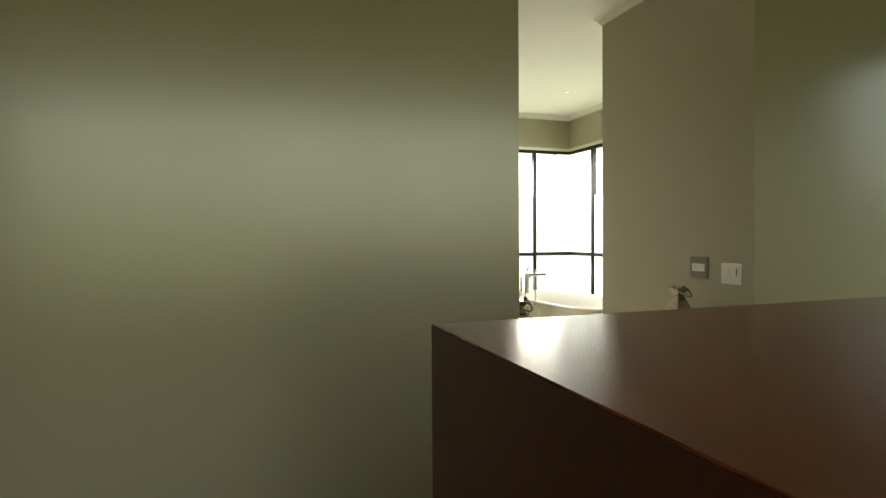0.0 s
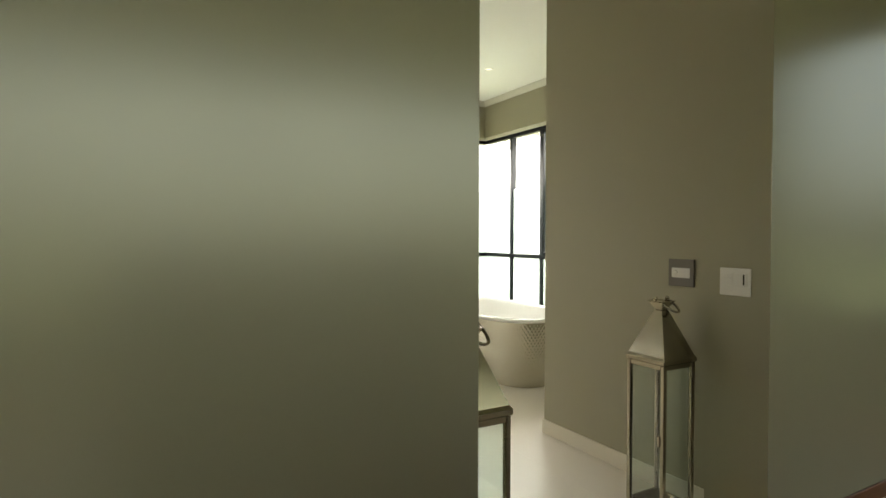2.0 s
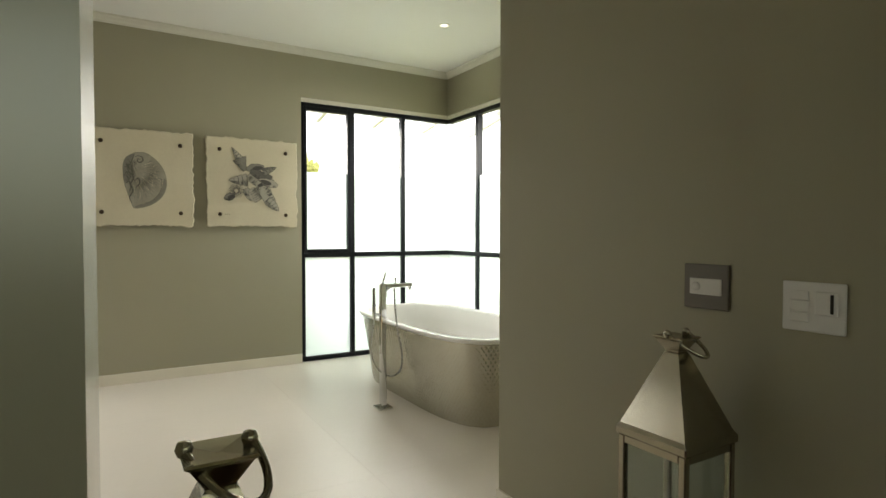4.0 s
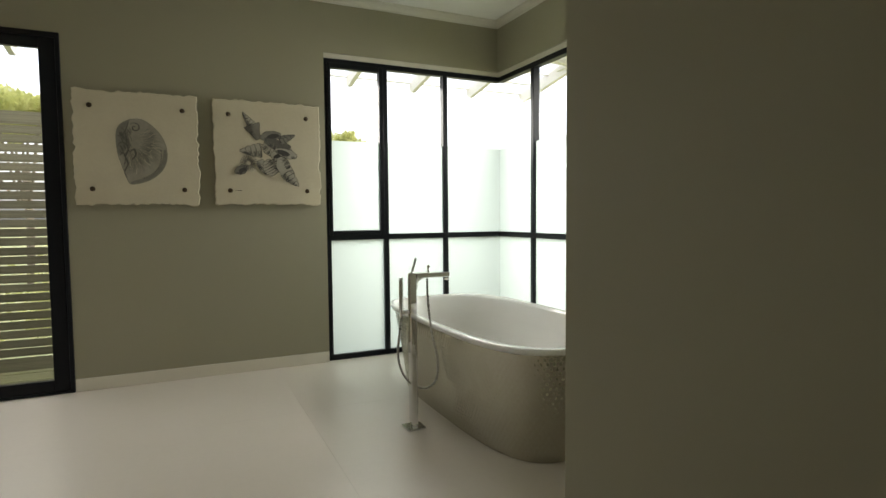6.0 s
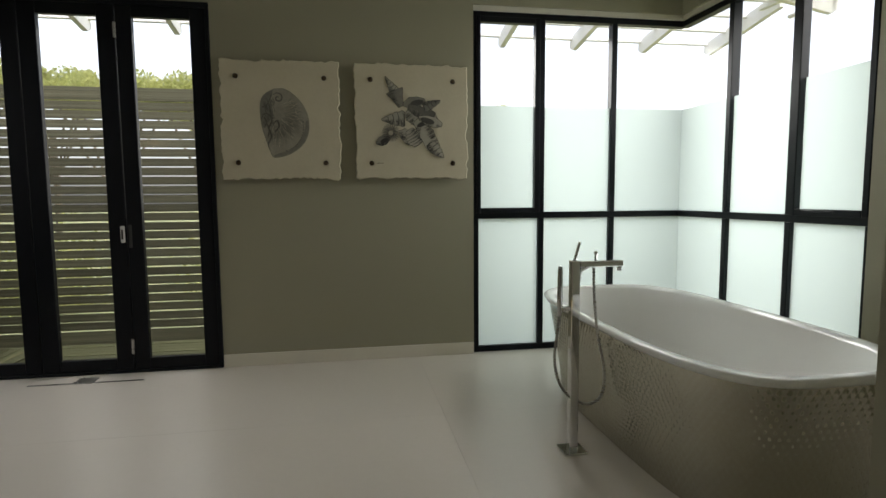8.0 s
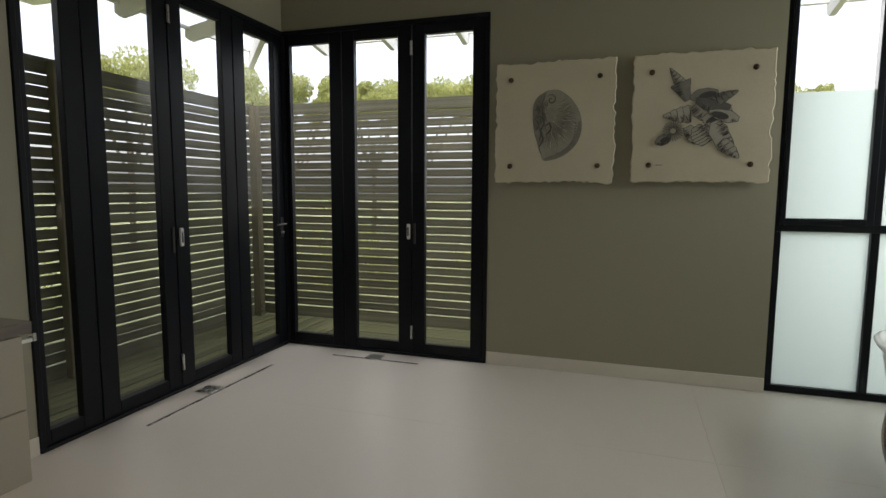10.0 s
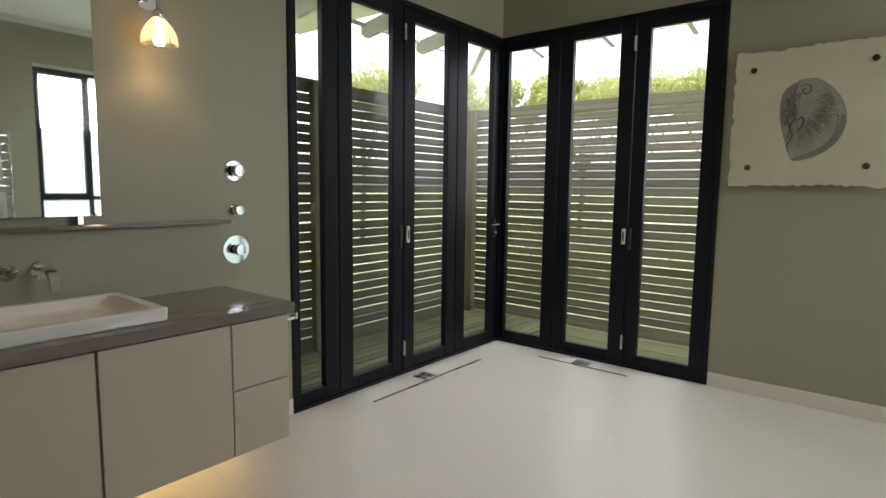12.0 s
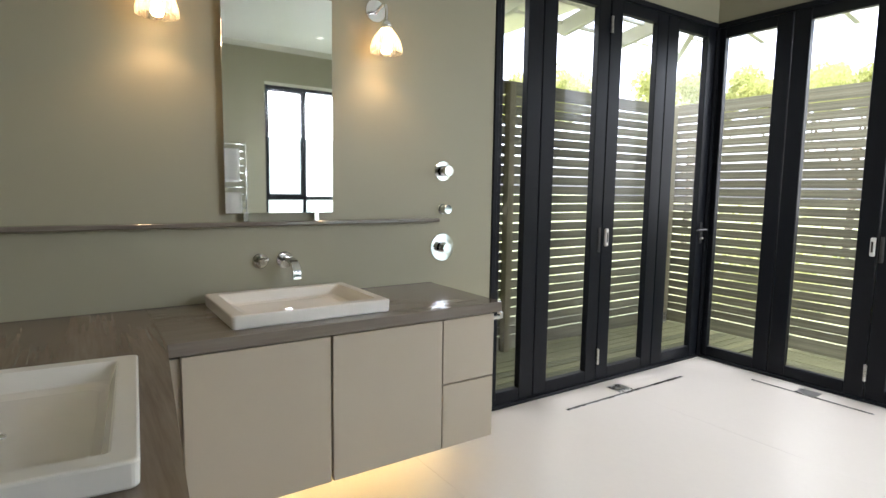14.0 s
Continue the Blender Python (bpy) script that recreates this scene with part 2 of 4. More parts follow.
LEAF = leaf_material("pale_green_leaf", (0.3, 0.335, 0.11), (0.48, 0.48, 0.19))
BARK = surface("grey_bark", (0.1, 0.08, 0.06), (0.18, 0.15, 0.11), 0.9, scale=8, bump=0.4)
TOWEL = surface("white_towel", (0.72, 0.7, 0.67), (0.8, 0.78, 0.75), 0.95, scale=9, fine=130, bump=0.4, dist=0.004)
PLATEGREY = surface("grey_brown_switch_plate", (0.14, 0.125, 0.105), (0.17, 0.152, 0.13), 0.45, scale=9, bump=0.0)
PLATEWHITE = surface("white_switch_plastic", (0.68, 0.67, 0.65), (0.74, 0.73, 0.71), 0.35, scale=9, bump=0.0)
MIRROR = surface("silvered_mirror", (0.88, 0.9, 0.89), (0.9, 0.92, 0.91), 0.015, 1.0, scale=1, bump=0.0, rough_var=0.004)
BULB = glow("warm_bulb", (1.0, 0.66, 0.32), 4.0)
STRIP = glow("warm_led_strip", (1.0, 0.72, 0.28), 2.5)
SPOT = glow("downlight_lens", (1.0, 0.93, 0.82), 0.25)


# ---- mesh helpers ----
def part(name, bm, mat, parent=None, label="", smooth=False):
    me = bpy.data.meshes.new(name)
    bmesh.ops.recalc_face_normals(bm, faces=bm.faces[:])
    bm.to_mesh(me)
    bm.free()
    me.materials.append(mat)
    if smooth:
        me.polygons.foreach_set("use_smooth", [True] * len(me.polygons))
    ob = new(name, me)
    if parent:
        ob.parent = parent
    if label:
        ob["label"] = label
    return ob


def thing(name, label, category, group="", kind="", at=(0, 0, 0), rz=0):
    ob = new(name)
    ob.empty_display_size = 0.1
    ob.matrix_basis = pose(*at, 0, 0, rz)
    return tagged(ob, label, category, group, kind)


def box(bm, x0, x1, y0, y1, z0, z1, bevel=0.0, seg=1):
    r = bmesh.ops.create_cube(bm, size=1, matrix=Matrix.LocRotScale(((x0 + x1) / 2, (y0 + y1) / 2, (z0 + z1) / 2), None, (abs(x1 - x0), abs(y1 - y0), abs(z1 - z0))))
    if bevel:
        es = {e for v in r["verts"] for e in v.link_edges}
        bmesh.ops.bevel(bm, geom=list(es), offset=bevel, segments=seg, affect="EDGES", profile=0.5)
    return bm


def boxes(*specs, bevel=0.0):
    bm = bmesh.new()
    for s in specs:
        box(bm, *s, bevel=bevel)
    return bm


def bx(x0, x1, y0, y1, z0, z1, bevel=0.003, seg=1):
    return box(bmesh.new(), x0, x1, y0, y1, z0, z1, bevel, seg)


def lathe(profile, n=32, m=Matrix.Identity(4), flute=0.0, flutes=0, bm=None):
    """Turned shape about z from (radius, height) pairs; flute ripples the wall."""
    bm = bm or bmesh.new()
    rings = []
    for r, z in profile:
        ring = []
        for i in range(n):
            a = 2 * math.pi * i / n
            q = r * (1 + flute * math.cos(flutes * a)) if flutes else r
            ring.append(bm.verts.new(m @ Vector((q * math.cos(a), q * math.sin(a), z))))
        rings.append(ring)
    for a, b in zip(rings, rings[1:]):
        for i in range(n):
            j = (i + 1) % n
            bm.faces.new((a[i], a[j], b[j], b[i]))
    for ring, r in ((rings[0], profile[0][0]), (rings[-1], profile[-1][0])):
        if r > 1e-4 and not flutes:
            bm.faces.new(ring)
    return bm


def tube(points, r, n=10, bm=None, closed=False):
    """A round bar along a smooth line."""
    bm = bm or bmesh.new()
    pts = [Vector(p) for p in points]
    rings, k = [], len(pts)
    up = Vector((0.13, 0.27, 0.95))
    for i, p in enumerate(pts):
        a, b = (pts[(i - 1) % k], pts[(i + 1) % k]) if closed else (pts[max(i - 1, 0)], pts[min(i + 1, k - 1)])
        d = (b - a).normalized()
        u = d.cross(up)
        u = u.normalized() if u.length > 1e-3 else d.orthogonal().normalized()
        w = d.cross(u)
        rings.append([bm.verts.new(p + r * (math.cos(2 * math.pi * j / n) * u + math.sin(2 * math.pi * j / n) * w)) for j in range(n)])
    pairs = list(zip(rings, rings[1:])) + ([(rings[-1], rings[0])] if closed else [])
    for a, b in pairs:
        for j in range(n):
            bm.faces.new((a[j], a[(j + 1) % n], b[(j + 1) % n], b[j]))
    if not closed:
        bm.faces.new(rings[0]), bm.faces.new(rings[-1])
    return bm


def spline(pts, n=8):
    """Points along a smooth line through pts."""
    P = [Vector(p) for p in pts]
    P = [2 * P[0] - P[1], *P, 2 * P[-1] - P[-2]]
    out = []
    for i in range(1, len(P) - 2):
        a, b, c, d = P[i - 1:i + 3]
        for k in range(n):
            t = k / n
            out.append(0.5 * (2 * b + (c - a) * t + (2 * a - 5 * b + 4 * c - d) * t * t + (3 * b - a - 3 * c + d) * t ** 3))
    return out + [P[-2]]


TOX = Matrix.Rotation(radians(90), 4, "Y")    # turned shapes that point along +x
TOY = Matrix.Rotation(radians(-90), 4, "X")   # and along +y


# ---- large structure ----
CH = 3.29       # ceiling height
XC = 5.57       # window wall beside the tub
PX, PY0, PY1 = 2.045, -5.26, -4.80    # end and faces of the thick partition
JX, JY, LX, LY = 3.603, -4.89, 3.70, -3.57      # jamb, lantern wall, its end


def structure(name, bm, mat, label, category):
    return tagged(part(name, bm, mat), label, category, kind="structure")


structure("wall_north", boxes((-0.25, 1.82, 0, 0.25, 2.70, CH), (1.82, 3.782, 0, 0.25, -0.05, CH), (3.782, XC + 0.25, 0, 0.25, 2.79, CH)), PAINT, "olive grey painted wall with door and window openings", "wall")
structure("wall_west", boxes((-0.25, 0, -2.25, 0, 2.70, CH), (-0.25, 0, PY1, -2.25, -0.05, CH)), PAINT, "olive grey painted wall behind the vanity", "wall")
structure("wall_east", boxes((XC, XC + 0.25, -1.80, 0, 2.79, CH), (XC, XC + 0.25, LY, -1.80, -0.05, CH)), PAINT, "olive grey painted wall with corner window", "wall")
structure("wall_partition", boxes((-3.0, PX, PY0, PY1, -0.05, CH)), SATIN, "satin olive grey partition wall end", "wall")
structure("wall_jamb", boxes((JX, 6.5, -5.198, JY, -0.05, CH)), PAINT, "olive grey wall end beside the passage", "wall")
structure("wall_jamb_front", boxes((JX, 6.5, -5.2, -5.198, -0.05, CH)), SATIN, "satin olive grey bedroom wall beside the passage", "wall")
structure("wall_lantern", boxes((LX, XC + 0.25, JY, LY, -0.05, CH)), PAINT, "olive grey wall end beside the bathtub", "wall")
structure("wall_bedroom_west", boxes((-3.2, -3.0, -10.2, PY1, -0.05, CH)), SATIN, "olive grey bedroom wall", "wall")
structure("wall_bedroom_east", boxes((6.5, 6.7, -10.2, -6.9, -0.05, CH), (6.5, 6.7, -5.6, -4.80, -0.05, CH), (6.5, 6.7, -6.9, -5.6, 3.1, CH), (6.5, 6.7, -6.9, -5.6, -0.05, 0.7)), SATIN, "olive grey bedroom wall with a window opening", "wall")
structure("wall_bedroom_south", boxes((-3.0, -1.85, -10.2, -10.0, -0.05, CH), (6.4, 6.5, -10.2, -10.0, -0.05, CH), (-1.85, 6.4, -10.2, -10.0, 3.1, CH), (-1.85, 6.4, -10.2, -10.0, -0.05, 0.7)), SATIN, "olive grey bedroom wall with a wide window opening", "wall")
structure("ceiling", boxes((-3.2, 6.7, -10.2, 0.25, CH, CH + 0.12)), CEIL, "flat white painted ceiling", "ceiling")


def cornice(name, pts):
    """Stepped plaster cornice along a line under the ceiling; the room lies on the left of the line."""
    prof = [(0, -0.07), (0.008, -0.07), (0.011, -0.058), (0.024, -0.044), (0.034, -0.024), (0.046, -0.017), (0.05, 0.0), (0, 0)]
    bm = bmesh.new()
    P = [Vector((*p, 0)) for p in pts]
    rings = []
    for i, p in enumerate(P):
        d0 = (P[i] - P[i - 1]).normalized() if i else (P[1] - P[0]).normalized()
        d1 = (P[i + 1] - P[i]).normalized() if i < len(P) - 1 else d0
        n0, n1 = Vector((-d0.y, d0.x, 0)), Vector((-d1.y, d1.x, 0))
        n = n0 + n1
        n = n / (n.length_squared / 2)
        rings.append([bm.verts.new(p + n * (a + 0.001) + Vector((0, 0, CH - 0.001 + b))) for a, b in prof])
    for a, b in zip(rings, rings[1:]):
        for j in range(len(prof)):
            k = (j + 1) % len(prof)
            bm.faces.new((a[j], a[k], b[k], b[j]))
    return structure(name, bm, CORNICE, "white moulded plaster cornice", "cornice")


cornice("trim_cornice_bath", [(JX, PY0 + 0.15), (JX, JY), (LX, JY), (LX, LY), (XC, LY), (XC, 0), (0, 0), (0, PY1), (PX, PY1), (PX, PY0 + 0.15)])


def skirting(name, x0, x1, y0, y1, h=0.1):
    structure(name, bx(x0, x1, y0, y1, 0.001, h, 0.003), SKIRT, "low cream skirting", "skirting")


skirting("baseboard_north", 1.822, 3.78, -0.012, -0.001)
skirting("baseboard_west", 0.001, 0.012, -2.8, -2.252)
skirting("baseboard_east", XC - 0.012, XC - 0.001, LY + 0.013, -1.802)
skirting("baseboard_lantern", LX - 0.012, LX - 0.001, JY + 0.012, LY + 0.012)
skirting("baseboard_lantern_end", LX, XC - 0.013, LY + 0.001, LY + 0.012)
skirting("baseboard_jamb", JX - 0.012, JX - 0.001, -5.2, JY)
skirting("baseboard_recess", JX + 0.001, LX - 0.013, JY + 0.001, JY + 0.012)
skirting("baseboard_partition_end", PX + 0.001, PX + 0.012, PY0, PY1)

structure("baseboard_bedroom", bx(JX + 0.002, 6.498, -5.216, -5.2012, 0.001, 0.085, 0.003), FLOORWOOD, "red-brown timber skirting", "skirting")
structure("baseboard_bedroom_west", bx(-2.998, PX - 0.002, PY0 - 0.016, PY0 - 0.0012, 0.001, 0.085, 0.003), FLOORWOOD, "red-brown timber skirting", "skirting")

# ---- floors ----
floor = tagged(part("floor", boxes((-0.25, XC + 0.25, PY0 + 0.02, 0.1, -0.2, -0.02)), SCREED), "pale seamless screed floor", "floor", kind="structure")
XS, YS = [-0.0, 3.32, XC + 0.06], [PY0 + 0.02, -2.92, -1.22, 0.06]
for i in range(2):
    for j in range(3):
        part("slab", bx(XS[i] + 0.0005, XS[i + 1] - 0.0005, YS[j] + 0.0005, YS[j + 1] - 0.0005, -0.02, 0.0, 0.0), SCREED, floor)
bed_floor = tagged(part("floor_bedroom", boxes((-3.0, 6.5, -10.0, PY0 + 0.02, -0.2, -0.022)), GAP), "red-brown timber floor", "floor", kind="structure")


# ---- folding doors ----
def leaf_x(thing_ob, a, b, s0, s1, y):
    """One glazed leaf in the plane y, from a to b along x, with stile widths s0 and s1."""
    d0, d1 = y, y + 0.05
    lf = part("door_leaf", bx(a + 0.003, a + s0, d0, d1, 0.022, 2.66, 0.004), BLACK, thing_ob)
    part("stile", bx(b - s1, b - 0.003, d0, d1, 0.022, 2.66, 0.004), BLACK, lf)
    part("top_rail", bx(a + s0, b - s1, d0 + 0.001, d1 - 0.001, 2.58, 2.66, 0.003), BLACK, lf)
    part("bottom_rail", bx(a + s0, b - s1, d0 + 0.001, d1 - 0.001, 0.022, 0.105, 0.003), BLACK, lf)
    part("pane", bx(a + s0 - 0.004, b - s1 + 0.004, y + 0.022, y + 0.028, 0.1, 2.585, 0), GLASS, lf, "clear glass pane")
    return lf


def fold_grip(p, y, z, flip):
    """White folding-door grip: a D-shaped pull with ribs."""
    g = part("pull_grip", bx(-0.008, 0.022, -0.022, -0.002, -0.062, 0.062, 0.008, 2), PLATEWHITE, p, "white ribbed pull grip")
    part("grip_slot", bx(0.0, 0.012, -0.024, -0.021, -0.035, 0.035, 0.001), GAP, g)
    g.location = (y, 0, z)
    pl = part("lock_plate", bx(-0.012, 0.012, -0.008, -0.002, -0.095, 0.075, 0.003), GREYMETAL, p, "dark grey lock plate")
    pl.location = (y + flip * 0.055, 0, z - 0.005)
    return g


def hinge(p, x, z):
    hb = part("hinge", lathe([(0.011, -0.055), (0.011, -0.02), (0.009, -0.019), (0.009, -0.015), (0.011, -0.014), (0.011, 0.02), (0.009, 0.021), (0.009, 0.025), (0.011, 0.026), (0.011, 0.055)], 12), STEEL, p, "steel knuckle hinge")
    hb.location = (x, -0.012, z)


def folding_doors(name, m, cuts, stiles, jamb0, jamb1, label):
    d = thing(name, label, "folding door", kind="structure")
    x0, x1 = cuts[0], cuts[-1]
    part("head_frame", bx(x0 - jamb0, x1 + jamb1, -0.012, 0.085, 2.66, 2.6985, 0.003), BLACK, d)
    part("threshold", bx(x0 - jamb0, x1 + jamb1, -0.015, 0.085, 0.001, 0.02, 0.003), BLACK, d)
    part("jamb", bx(x0 - jamb0, x0, -0.012, 0.085, 0.02, 2.66, 0.003), BLACK, d)
    part("jamb", bx(x1, x1 + jamb1, -0.012, 0.085, 0.02, 2.66, 0.003), BLACK, d)
    for (a, b), (s0, s1) in zip(zip(cuts, cuts[1:]), stiles):
        leaf_x(d, a, b, s0, s1, 0.0)
    d.matrix_basis = m
    return d


doors_n = folding_doors("door_1", pose(0, 0, 0), [0.02, 0.562, 1.186, 1.79], [(0.05, 0.113), (0.117, 0.121), (0.109, 0.105)], 0.0185, 0.028, "charcoal aluminium folding doors with clear glass, closed")
fold_grip(doors_n, 1.155, 1.035, 1), hinge(doors_n, 1.186, 0.2), hinge(doors_n, 1.186, 2.48)
# the west set lies in the plane x = 0: its own x runs along +y
doors_w = folding_doors("door_2", pose(0, 0, 0, 0, 0, 90), [-2.215, -1.87, -1.263, -0.635, -0.02], [(0.035, 0.12), (0.12, 0.112), (0.123, 0.121), (0.134, 0.107)], 0.032, 0.0185, "charcoal aluminium folding doors with clear glass, closed")
fold_grip(doors_w, -1.235, 1.05, -1), hinge(doors_w, -1.263, 0.2), hinge(doors_w, -1.263, 2.48)
hp = part("lever_plate", bx(-0.095, -0.06, -0.012, -0.002, 0.96, 1.13, 0.004, 2), GREYMETAL, doors_w, "dark metal lever handle plate")
part("lever", tube(spline([(-0.078, -0.01, 1.075), (-0.078, -0.05, 1.075), (-0.1, -0.056, 1.074), (-0.2, -0.056, 1.07)]), 0.009, 10), GREYMETAL, hp, smooth=True)
part("key_cylinder", lathe([(0.011, -0.002), (0.011, 0.018), (0.008, 0.021)], 16, Matrix.Translation((-0.078, -0.012, 1.0)) @ Matrix.Rotation(radians(90), 4, "X")), STEEL, hp, smooth=True)

# ---- corner window ----
TR = 1.136


def window_run(name, m, cuts, w0, w1, sash, label):
    """Glazed run along x in the plane y = 0: mullions at the cuts, a transom, frosted lower and clear upper glass."""
    w = thing(name, label, "window", kind="structure")
    a, b = cuts[0], cuts[-1]
    part("head_frame", bx(a, b, -0.03, 0.04, 2.70, 2.748, 0.003), BLACK, w)
    part("bottom_frame", bx(a, b, -0.03, 0.04, 0.002, 0.05, 0.003), BLACK, w)
    part("transom", bx(a, b, -0.028, 0.038, TR - 0.025, TR + 0.025, 0.003), BLACK, w)
    for i, c in enumerate(cuts):
        if (i == 0 and not w0) or (i == len(cuts) - 1 and not w1):
            continue
        e0, e1 = (c, c + 0.045) if i == 0 else ((c - 0.045, c) if i == len(cuts) - 1 else (c - 0.024, c + 0.024))
        part("mullion", bx(e0, e1, -0.032, 0.042, 0.05, TR - 0.025, 0.003), BLACK, w)
        part("mullion", bx(e0, e1, -0.032, 0.042, TR + 0.025, 2.70, 0.003), BLACK, w)
    for i, (c, d) in enumerate(zip(cuts, cuts[1:])):
        l, r = c + (0.01 if i or w0 else 0.0), d - (0.01 if i < len(cuts) - 2 or w1 else 0.0)
        part("frosted_pane", bx(l, r, 0.0, 0.006, 0.04, TR - 0.02, 0), FROST, w, "frosted glass pane")
        part("frosted_pane", bx(l, r, 0.0, 0.006, TR + 0.02, 2.02, 0), FROST, w, "frosted glass pane")
        part("clear_pane", bx(l, r, 0.0, 0.006, 2.02, 2.705, 0), GLASS, w, "clear glass pane")
        if i == sash:
            s = part("sash", bx(c + 0.03, c + 0.062, -0.045, 0.02, TR + 0.02, 2.712, 0.004), BLACK, w, "opening casement sash")
            part("sash_stile", bx(d - 0.062, d - 0.02, -0.045, 0.02, TR + 0.02, 2.712, 0.004), BLACK, s)
            part("sash_rail", bx(c + 0.062, d - 0.062, -0.044, 0.02, TR + 0.018, TR + 0.062, 0.004), BLACK, s)
            part("sash_rail", bx(c + 0.062, d - 0.062, -0.044, 0.02, 2.665, 2.71, 0.004), BLACK, s)
            part("stay", tube([(c + 0.14, -0.06, TR + 0.05), (c + 0.38, -0.06, TR + 0.05)], 0.006, 8), BLACK, s)
    w.matrix_basis = m
    return w


window_run("window_1", pose(0, 0.06, 0), [3.785, 4.363, 4.99, XC + 0.06], True, False, 0, "charcoal framed corner window with frosted lower glass")
window_run("window_2", pose(XC + 0.06, 0, 0, 0, 0, -90), [-0.06, 0.58, 1.2, 1.80], False, True, 2, "charcoal framed corner window with frosted lower glass")
# pale strips over the head put the lit underside of the reveal into colour
structure("trim_lit_reveal_north", boxes((3.783, XC + 0.02, 0.02, 0.12, 2.749, 2.7895)), CORNICE, "pale filler over the window, coloured as a lit reveal", "trim")
structure("trim_lit_reveal_east", boxes((XC + 0.021, XC + 0.12, -1.799, 0.019, 2.749, 2.7895)), CORNICE, "pale filler over the window, coloured as a lit reveal", "trim")

bw = thing("window_3", "charcoal framed wide window of the bedroom", "window", kind="structure")
for k in range(5):
    x = -1.848 + 2.049 * k
    part("mullion", bx(x, x + 0.05, -10.12, -10.05, 0.752, 3.048, 0.003), BLACK, bw)
for k in range(4):
    part("dimming_pane", bx(-1.806 + 2.049 * k, 0.209 + 2.049 * k, -10.09, -10.084, 0.74, 3.055, 0), TINT, bw, "unseen glass pane, tinted to cut the daylight")
part("head_frame", bx(-1.848, 6.398, -10.12, -10.05, 3.05, 3.098, 0.003), BLACK, bw)
part("bottom_frame", bx(-1.848, 6.398, -10.12, -10.05, 0.702, 0.75, 0.003), BLACK, bw)

be = thing("window_4", "charcoal framed side window of the bedroom", "window", kind="structure")
for y in (-6.898, -5.648):
    part("mullion", bx(6.58, 6.64, y, y + 0.046, 0.752, 3.048, 0.003), BLACK, be)
part("head_frame", bx(6.58, 6.64, -6.898, -5.602, 3.05, 3.098, 0.003), BLACK, be)
part("bottom_frame", bx(6.58, 6.64, -6.898, -5.602, 0.702, 0.75, 0.003), BLACK, be)
part("dimming_pane", bx(6.606, 6.612, -6.856, -5.644, 0.74, 3.055, 0), DARKTINT, be, "unseen glass pane, tinted to cut the daylight")

# ---- bathtub ----
def loop_pts(hx, hy, n=96, e=2.7):
    out = []
    for i in range(n):
        a = 2 * math.pi * i / n
        c, s = math.cos(a), math.sin(a)
        out.append((hx * math.copysign(abs(c) ** (2 / e), c), hy * math.copysign(abs(s) ** (2 / e), s)))
    return out


def tub_shell(levels, name, mat, parent, uv=False, label=""):
    bm = bmesh.new()
    lay = bm.loops.layers.uv.new("UVMap")
    rings, n = [], 96
    for hx, hy, z, e in levels:
        rings.append([bm.verts.new((x, y, z)) for x, y in loop_pts(hx, hy, n, e)])
    base = loop_pts(0.47, 0.97, n)
    arc = [0.0]
    for i in range(n):
        p, q = base[i], base[(i + 1) % n]
        arc.append(arc[-1] + math.hypot(q[0] - p[0], q[1] - p[1]))
    for k, (a, b) in enumerate(zip(rings, rings[1:])):
        for i in range(n):
            j = (i + 1) % n
            f = bm.faces.new((a[i], a[j], b[j], b[i]))
            for lp, (u, z) in zip(f.loops, ((arc[i], levels[k][2]), (arc[i + 1], levels[k][2]), (arc[i + 1], levels[k + 1][2]), (arc[i], levels[k + 1][2]))):
                lp[lay].uv = (u, z)
    return part(name, bm, mat, parent, label, smooth=True), rings


TUBX, TUBY, RIM = 4.535, -1.69, 0.645
tub = thing("bathtub", "freestanding bathtub, hammered nickel outside, white inside, on the floor", "bathtub", at=(TUBX, TUBY, 0))


